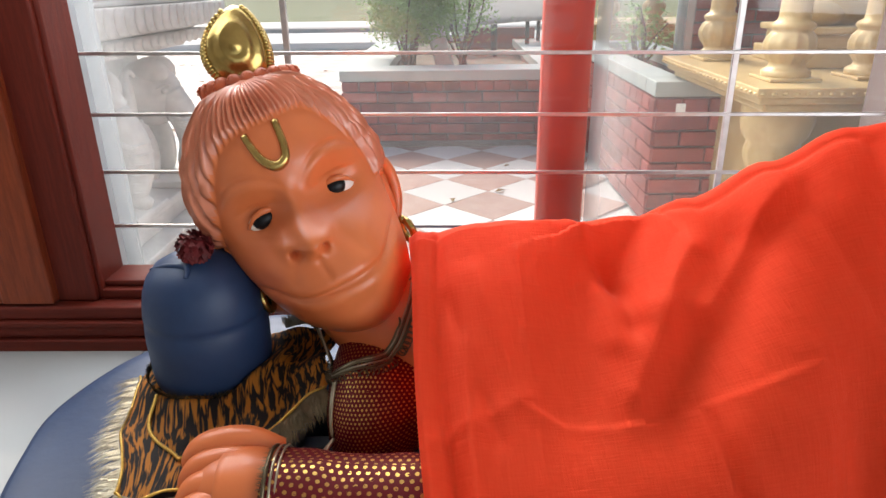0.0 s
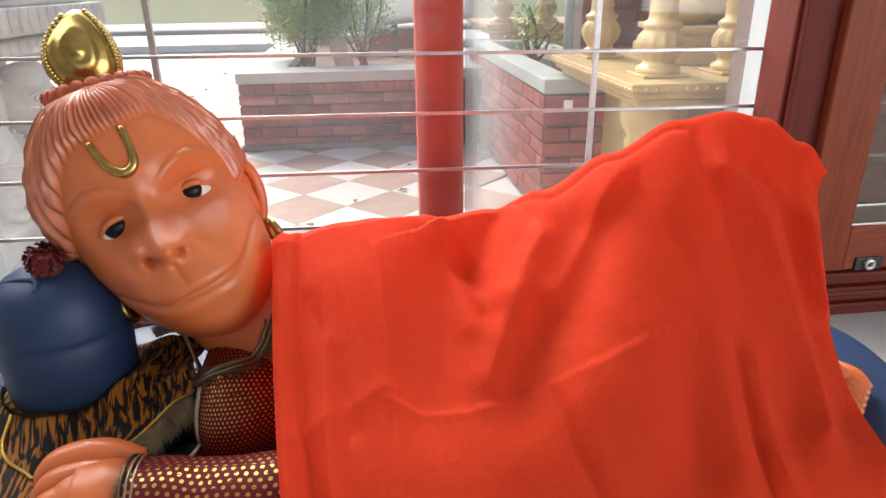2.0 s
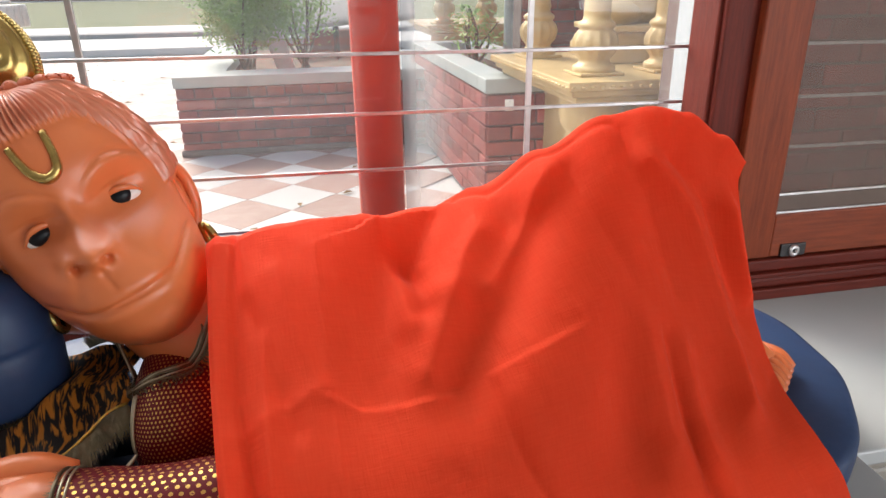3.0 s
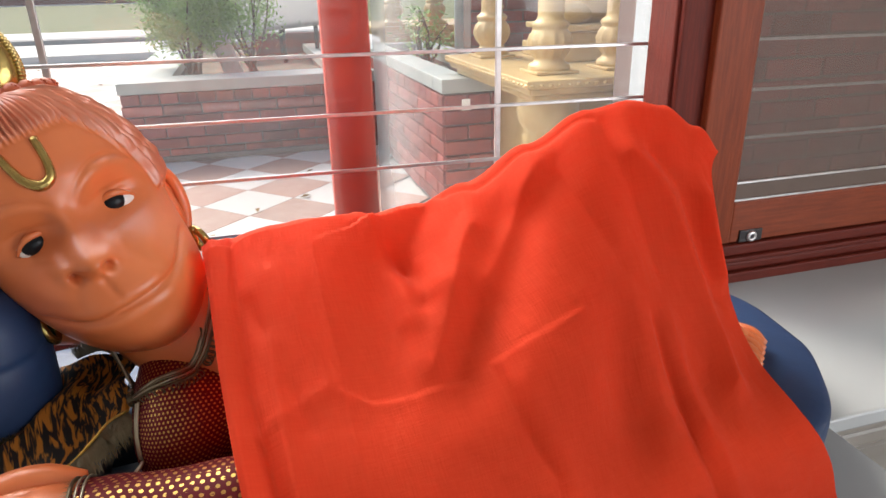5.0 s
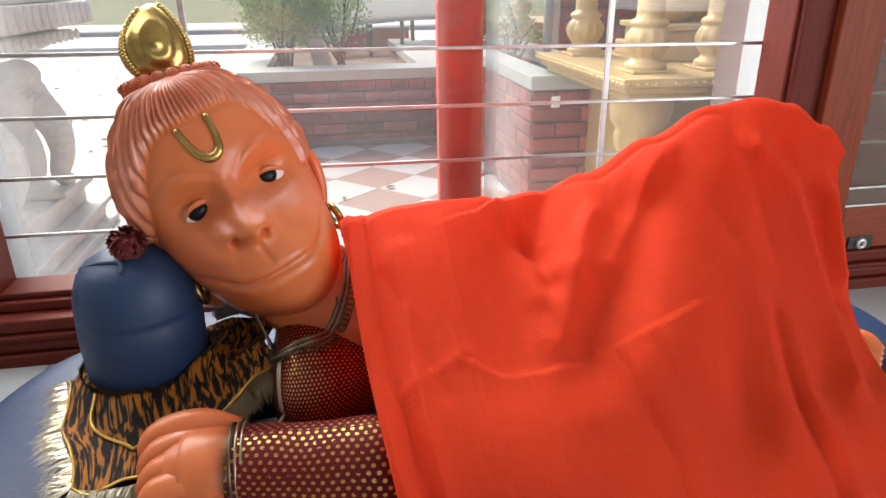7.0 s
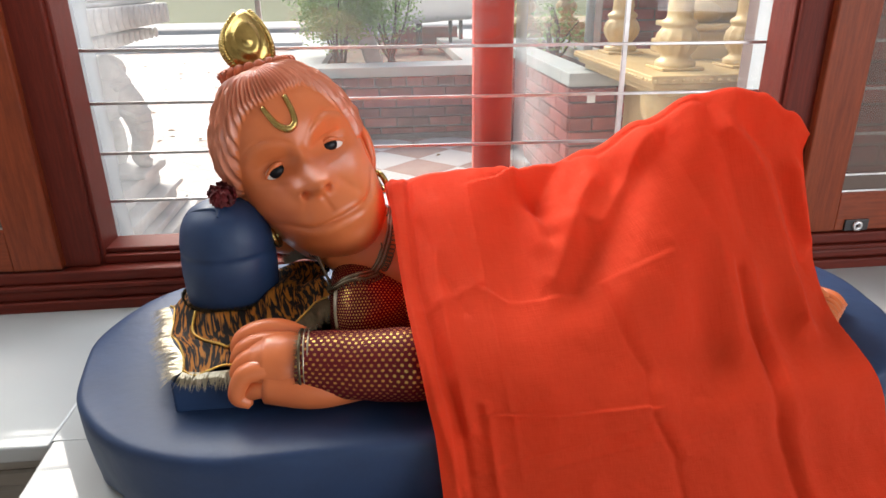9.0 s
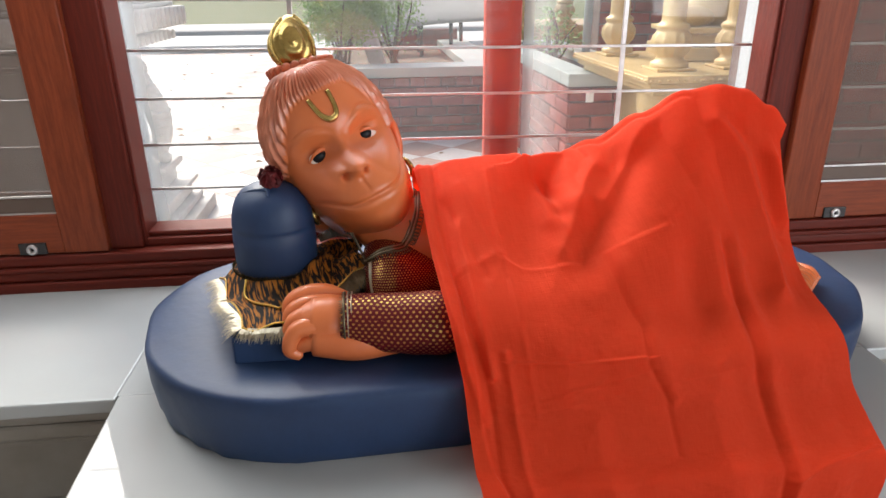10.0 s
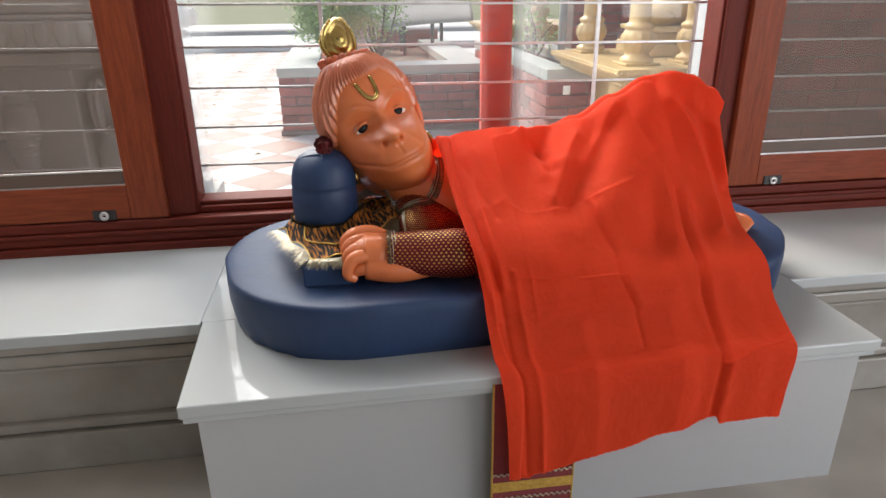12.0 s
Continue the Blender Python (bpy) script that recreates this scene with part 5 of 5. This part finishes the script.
def gold_shrine(label, x0, y0, x1, y1, z, pillars, under):
    g = thing("gold_shrine", label, "shrine", "gold shrines")
    slab = box(x0, x1, y0, y1, z - 0.030, z, 0.004)
    box(x0 + 0.02, x1 - 0.02, y0 + 0.02, y1 - 0.02, z - 0.055, z - 0.031, 0.006, bm=slab)
    box(x0 + 0.045, x1 - 0.045, y0 + 0.045, y1 - 0.045, z - 0.085, z - 0.056, 0.01, bm=slab)
    part("shelf", slab, GILT, g, "moulded gold shelf")
    beads = bmesh.new()
    n = int((x1 - x0) / 0.035)
    for k in range(n):
        join(beads, ball((x0 + (k + 0.5) * (x1 - x0) / n, y0, z - 0.018), (0.010, 0.006, 0.006), None, 8, 6))
    n = int((y1 - y0) / 0.035)
    for k in range(n):
        join(beads, ball((x0, y0 + (k + 0.5) * (y1 - y0) / n, z - 0.018), (0.006, 0.010, 0.006), None, 8, 6))
    part("beading", beads, GILT, g, smooth=True)
    for px, py in pillars:
        p = part("pillar", lathe(pillar_profile(1.3), 40, (px, py, z), 12, 0.16, (0.058, 0.15)), GILT, g, "turned gold pillar with a fluted bulb", True)
        p["label"] = "turned gold pillar with a fluted bulb"
        rope = [(px + 0.050 * math.cos(t * 2.4), py + 0.050 * math.sin(t * 2.4), z + 0.215 + t * 0.075) for t in np.linspace(0, 9, 60)]
        part("garland", tube(rope, [0.009] * 60, 240, 6), GILT, p)
        part("foot", box(px - 0.085, px + 0.085, py - 0.085, py + 0.085, z + 0.0005, z + 0.012, 0.003), GILT, p)
    if under:
        px, py = under
        lo = lathe([(0.10, 0.0), (0.10, 0.06), (0.085, 0.07), (0.08, 0.12), (0.062, 0.2), (0.06, 0.32), (0.072, 0.42), (0.092, 0.47), (0.098, 0.50), (0.088, 0.53), (0.11, 0.56), (0.12, 0.60), (0.12, z - 0.086 - GZ)], 40, (px, py, GZ), 14, 0.12, (0.1, 0.5))
        part("pedestal", lo, GILT, g, "turned gold pedestal", True)
        body = box(px + 0.03, x1 - 0.06, py + 0.06, y1 - 0.06, GZ, z - 0.086, 0.01)
        part("plinth", body, GILT, g)
    return g


sh = gold_shrine("gold painted stone shrine with turned pillars on a moulded shelf", 1.062, 2.235, 1.95, 3.25, 0.778, ((1.235, 2.44), (1.24, 3.08), (1.53, 2.46)), (1.24, 2.45))
inner = box(1.42, 2.0, 2.70, 3.15, 0.779, 0.84, 0.006)
box(1.45, 1.97, 2.73, 3.12, 0.84, 0.90, 0.012, bm=inner)
box(1.43, 1.99, 2.71, 3.14, 0.90, 0.925, 0.006, bm=inner)
part("inner_plinth", inner, GILT, sh)
fig = ball((1.62, 2.92, 1.0), (0.14, 0.13, 0.09))
join(fig, ball((1.70, 2.95, 1.12), (0.12, 0.11, 0.17)))
join(fig, ball((1.52, 2.84, 0.97), (0.10, 0.06, 0.05)))
tagged(link_mesh("seated_figure", fig, GILT), "gold seated statue on the inner plinth of the shrine", "statue")
gold_shrine("smaller gold shrine standing farther back by the brick wall", 1.12, 5.25, 2.1, 6.2, 0.80, ((1.28, 5.42), (1.62, 5.42), (1.95, 5.42)), (1.3, 5.45))
pole = tagged(link_mesh("downpipe", tube([(1.42, 4.15, 0.6), (1.42, 4.15, 1.6), (1.42, 4.15, 2.8)], [0.028] * 3, 12, 14), SLAB), "grey pipe standing by the brick wall", "pipe")
tagr = box(1.045, 1.085, 2.93, 2.934, 0.565, 0.615, 0.001)
tagged(link_mesh("paper_tag", tagr, mat("white_paper", (0.8, 0.8, 0.78), 0.8)), "small white paper tag hanging by the brick planter", "paper tag")

# ---- white marble pavilion with elephant heads ----
pav = thing("marble_pavilion", "white carved marble pavilion with elephant heads under a leafy cornice", "pavilion")
PX = -1.10
steps = bmesh.new()
for k, (g, z0, z1) in enumerate(((0.22, GZ, 0.10), (0.17, 0.10, 0.135), (0.13, 0.135, 0.20), (0.16, 0.20, 0.225), (0.08, 0.225, 0.30), (0.11, 0.30, 0.335))):
    join(steps, box(-2.9, PX + g, 2.05 - g, 2.98 + g, z0, z1 - 0.002, 0.006))
part("plinth", steps, WHITE_STONE, pav)
part("body", box(-2.8, PX - 0.10, 2.17, 2.95, 0.335, 0.93, 0.01), WHITE_STONE, pav)
for k, (g, z0, z1) in enumerate(((0.02, 0.86, 0.885), (0.10, 0.885, 0.93), (0.06, 0.93, 0.95), (0.17, 0.95, 1.04), (0.13, 1.04, 1.06), (0.08, 1.06, 1.25))):
    part("cornice", box(-2.8, PX + g, 2.17 - g - 0.1, 3.15 + g, z0, z1 - 0.002, 0.008), WHITE_STONE, pav)
lv = bmesh.new()
for k in range(19):
    y = 2.0 + k * 0.07
    join(lv, ball((PX + 0.172, y, 0.995), (0.012, 0.028, 0.045), None, 10, 8))
    join(lv, ball((PX + 0.102, y + 0.03, 0.905), (0.010, 0.026, 0.024), None, 10, 8))
for k in range(26):
    x = PX + 0.14 - k * 0.07
    join(lv, ball((x, 2.17 - 0.272, 0.995), (0.028, 0.012, 0.045), None, 10, 8))
tagged(part("leaf_carving", lv, WHITE_STONE, pav, "rows of carved leaves", True), kind="stuff")


def elephant(y):
    """Carved elephant head with ears, brow and a hanging trunk, looking out from the wall."""
    e = bmesh.new()
    x = PX - 0.02
    join(e, ball((x, y, 0.70), (0.13, 0.095, 0.13)))
    join(e, ball((x + 0.035, y - 0.035, 0.785), (0.07, 0.05, 0.06)))
    join(e, ball((x + 0.035, y + 0.035, 0.785), (0.07, 0.05, 0.06)))
    join(e, tube([(x + 0.07, y, 0.69), (x + 0.125, y, 0.60), (x + 0.135, y, 0.50), (x + 0.11, y, 0.41), (x + 0.145, y, 0.375)], (0.07, 0.058, 0.045, 0.036, 0.026), 26, 18))
    for k in range(6):
        zk, xk, rk = 0.60 - 0.034 * k, 0.126 + 0.01 * math.sin(k * 0.9), 0.060 - 0.0045 * k
        join(e, tube([(x + xk + rk * math.cos(q) * 0.9, y + rk * math.sin(q), zk) for q in np.linspace(-1.6, 1.6, 7)], [0.005] * 7, 14, 6))
    for s in (-1, 1):
        join(e, ball((x - 0.035, y + s * 0.120, 0.69), (0.022, 0.055, 0.105), None, 20, 14))
        rim = [(x - 0.012, y + s * (0.120 + 0.056 * math.cos(q)), 0.69 + 0.106 * math.sin(q)) for q in np.linspace(-2.2, 2.2, 12)]
        join(e, tube(rim, [0.009] * 12, 30, 8))
        join(e, ball((x + 0.088, y + s * 0.062, 0.715), (0.014, 0.016, 0.012), None, 12, 8))
        join(e, tube([(x + 0.07, y + s * 0.085, 0.728), (x + 0.098, y + s * 0.062, 0.738), (x + 0.11, y + s * 0.035, 0.728)], (0.004, 0.007, 0.004), 12, 6))
        join(e, tube([(x + 0.09, y + s * 0.05, 0.62), (x + 0.14, y + s * 0.06, 0.595), (x + 0.17, y + s * 0.06, 0.60)], (0.015, 0.012, 0.006), 10, 8))
        join(e, ball((x - 0.02, y + s * 0.085, 0.47), (0.055, 0.042, 0.13)))
    join(e, box(x - 0.1, x + 0.16, y - 0.13, y + 0.13, 0.336, 0.365, 0.008))
    return e


proto = elephant(0)
me_el = bpy.data.meshes.new("elephant_head")
proto.to_mesh(me_el)
proto.free()
me_el.materials.append(WHITE_STONE)
for k in range(2):
    o = new("elephant_head", me_el)
    o.parent = pav
    o.location = (0, 2.35 + 0.47 * k, 0)
el2 = new("elephant_head", me_el)
el2.parent = pav
el2.matrix_basis = pose(-1.42, 2.25 + PX, 0, 0, 0, -90)
el3 = new("elephant_head", me_el)
el3.parent = pav
el3.matrix_basis = pose(-1.85, 2.25 + PX, 0, 0, 0, -90)

# fallen leaves on the paving
rng = random.Random(21)
dl = bmesh.new()
for k in range(140):
    x, y = rng.uniform(-4.0, 0.9), rng.uniform(3.0, 11.5)
    if -0.8 < x < 1.1 and y > 4.5:
        continue
    a, s = rng.uniform(0, 6.3), rng.uniform(0.02, 0.05)
    c, d = math.cos(a) * s, math.sin(a) * s
    dl.faces.new([dl.verts.new(p) for p in ((x - c, y - d, GZ + 0.005), (x + d * 0.5, y - c * 0.5, GZ + 0.018), (x + c, y + d, GZ + 0.007), (x - d * 0.5, y + c * 0.5, GZ + 0.015))])
tagged(link_mesh("fallen_leaves", dl, DRY_LEAF), "dry brown leaves scattered over the paving", "leaves", kind="stuff")

# ---- single bricks and tiles, last ----
brick_wall(near, -0.655, 4.71, 1.0, 4.71, 0.045, 6, True, seed=1)
brick_wall(near, -0.655, 8.3, -0.655, 4.71, 0.045, 6, True, seed=2)
brick_wall(side, 0.993, 5.2, 0.993, 3.045, 0.04, 8, True, seed=3)
brick_wall(side, 0.993, 3.045, 1.50, 3.045, 0.04, 8, True, seed=4)
brick_wall(wallE, 1.55, 4.312, 3.4, 4.312, 0.35, 20, False, seed=5)
brick_wall(wallE, 1.365, 2.012, 2.9, 2.012, 0.33, 20, False, seed=6)

side_len = 0.335
tile_meshes = []
for m in (WHITE_TILE, RED_TILE):
    bm = box(-side_len / 2 + 0.0015, side_len / 2 - 0.0015, -side_len / 2 + 0.0015, side_len / 2 - 0.0015, -0.012, 0.0, 0.0015, 1)
    me = bpy.data.meshes.new("floor_tile")
    bm.to_mesh(me)
    bm.free()
    me.materials.append(m)
    tile_meshes.append(me)
far_tiles = []
near_tiles = []
for u in range(-40, 60):
    for v in range(-40, 60):
        x = 0.06 + (u - v) * side_len * 0.7071
        y = 3.62 + (u + v) * side_len * 0.7071
        if not (-6.0 < x < 1.2 and 1.95 < y < 12.0) or (x > -0.65 and y > 5.0) or (x > 1.0 and y > 3.0) or (x < -1.3 and y < 3.2):
            continue
        near_tiles.append((math.hypot(x + 0.2, y - 1.5), x, y, (u + v) % 2))
near_tiles.sort()
for k, (_, x, y, tone) in enumerate(near_tiles):
    if k < 300:
        o = new("floor_tile", tile_meshes[tone])
        o.parent = ground_ob
        o.matrix_basis = pose(x, y, GZ, 0, 0, 45)
    else:
        far_tiles.append((x, y, tone))
for tone, m in enumerate((WHITE_TILE, RED_TILE)):
    verts, faces = [], []
    h = side_len * 0.7071 - 0.002
    for x, y, tn in far_tiles:
        if tn == tone:
            n0 = len(verts)
            verts += [(x + h, y, GZ), (x, y + h, GZ), (x - h, y, GZ), (x, y - h, GZ)]
            faces.append((n0, n0 + 1, n0 + 2, n0 + 3))
    me = bpy.data.meshes.new("far_tiles")
    me.from_pydata(verts, [], faces)
    me.materials.append(m)
    o = new("far_tiles", me)
    o.parent = ground_ob
    tagged(o, kind="stuff")
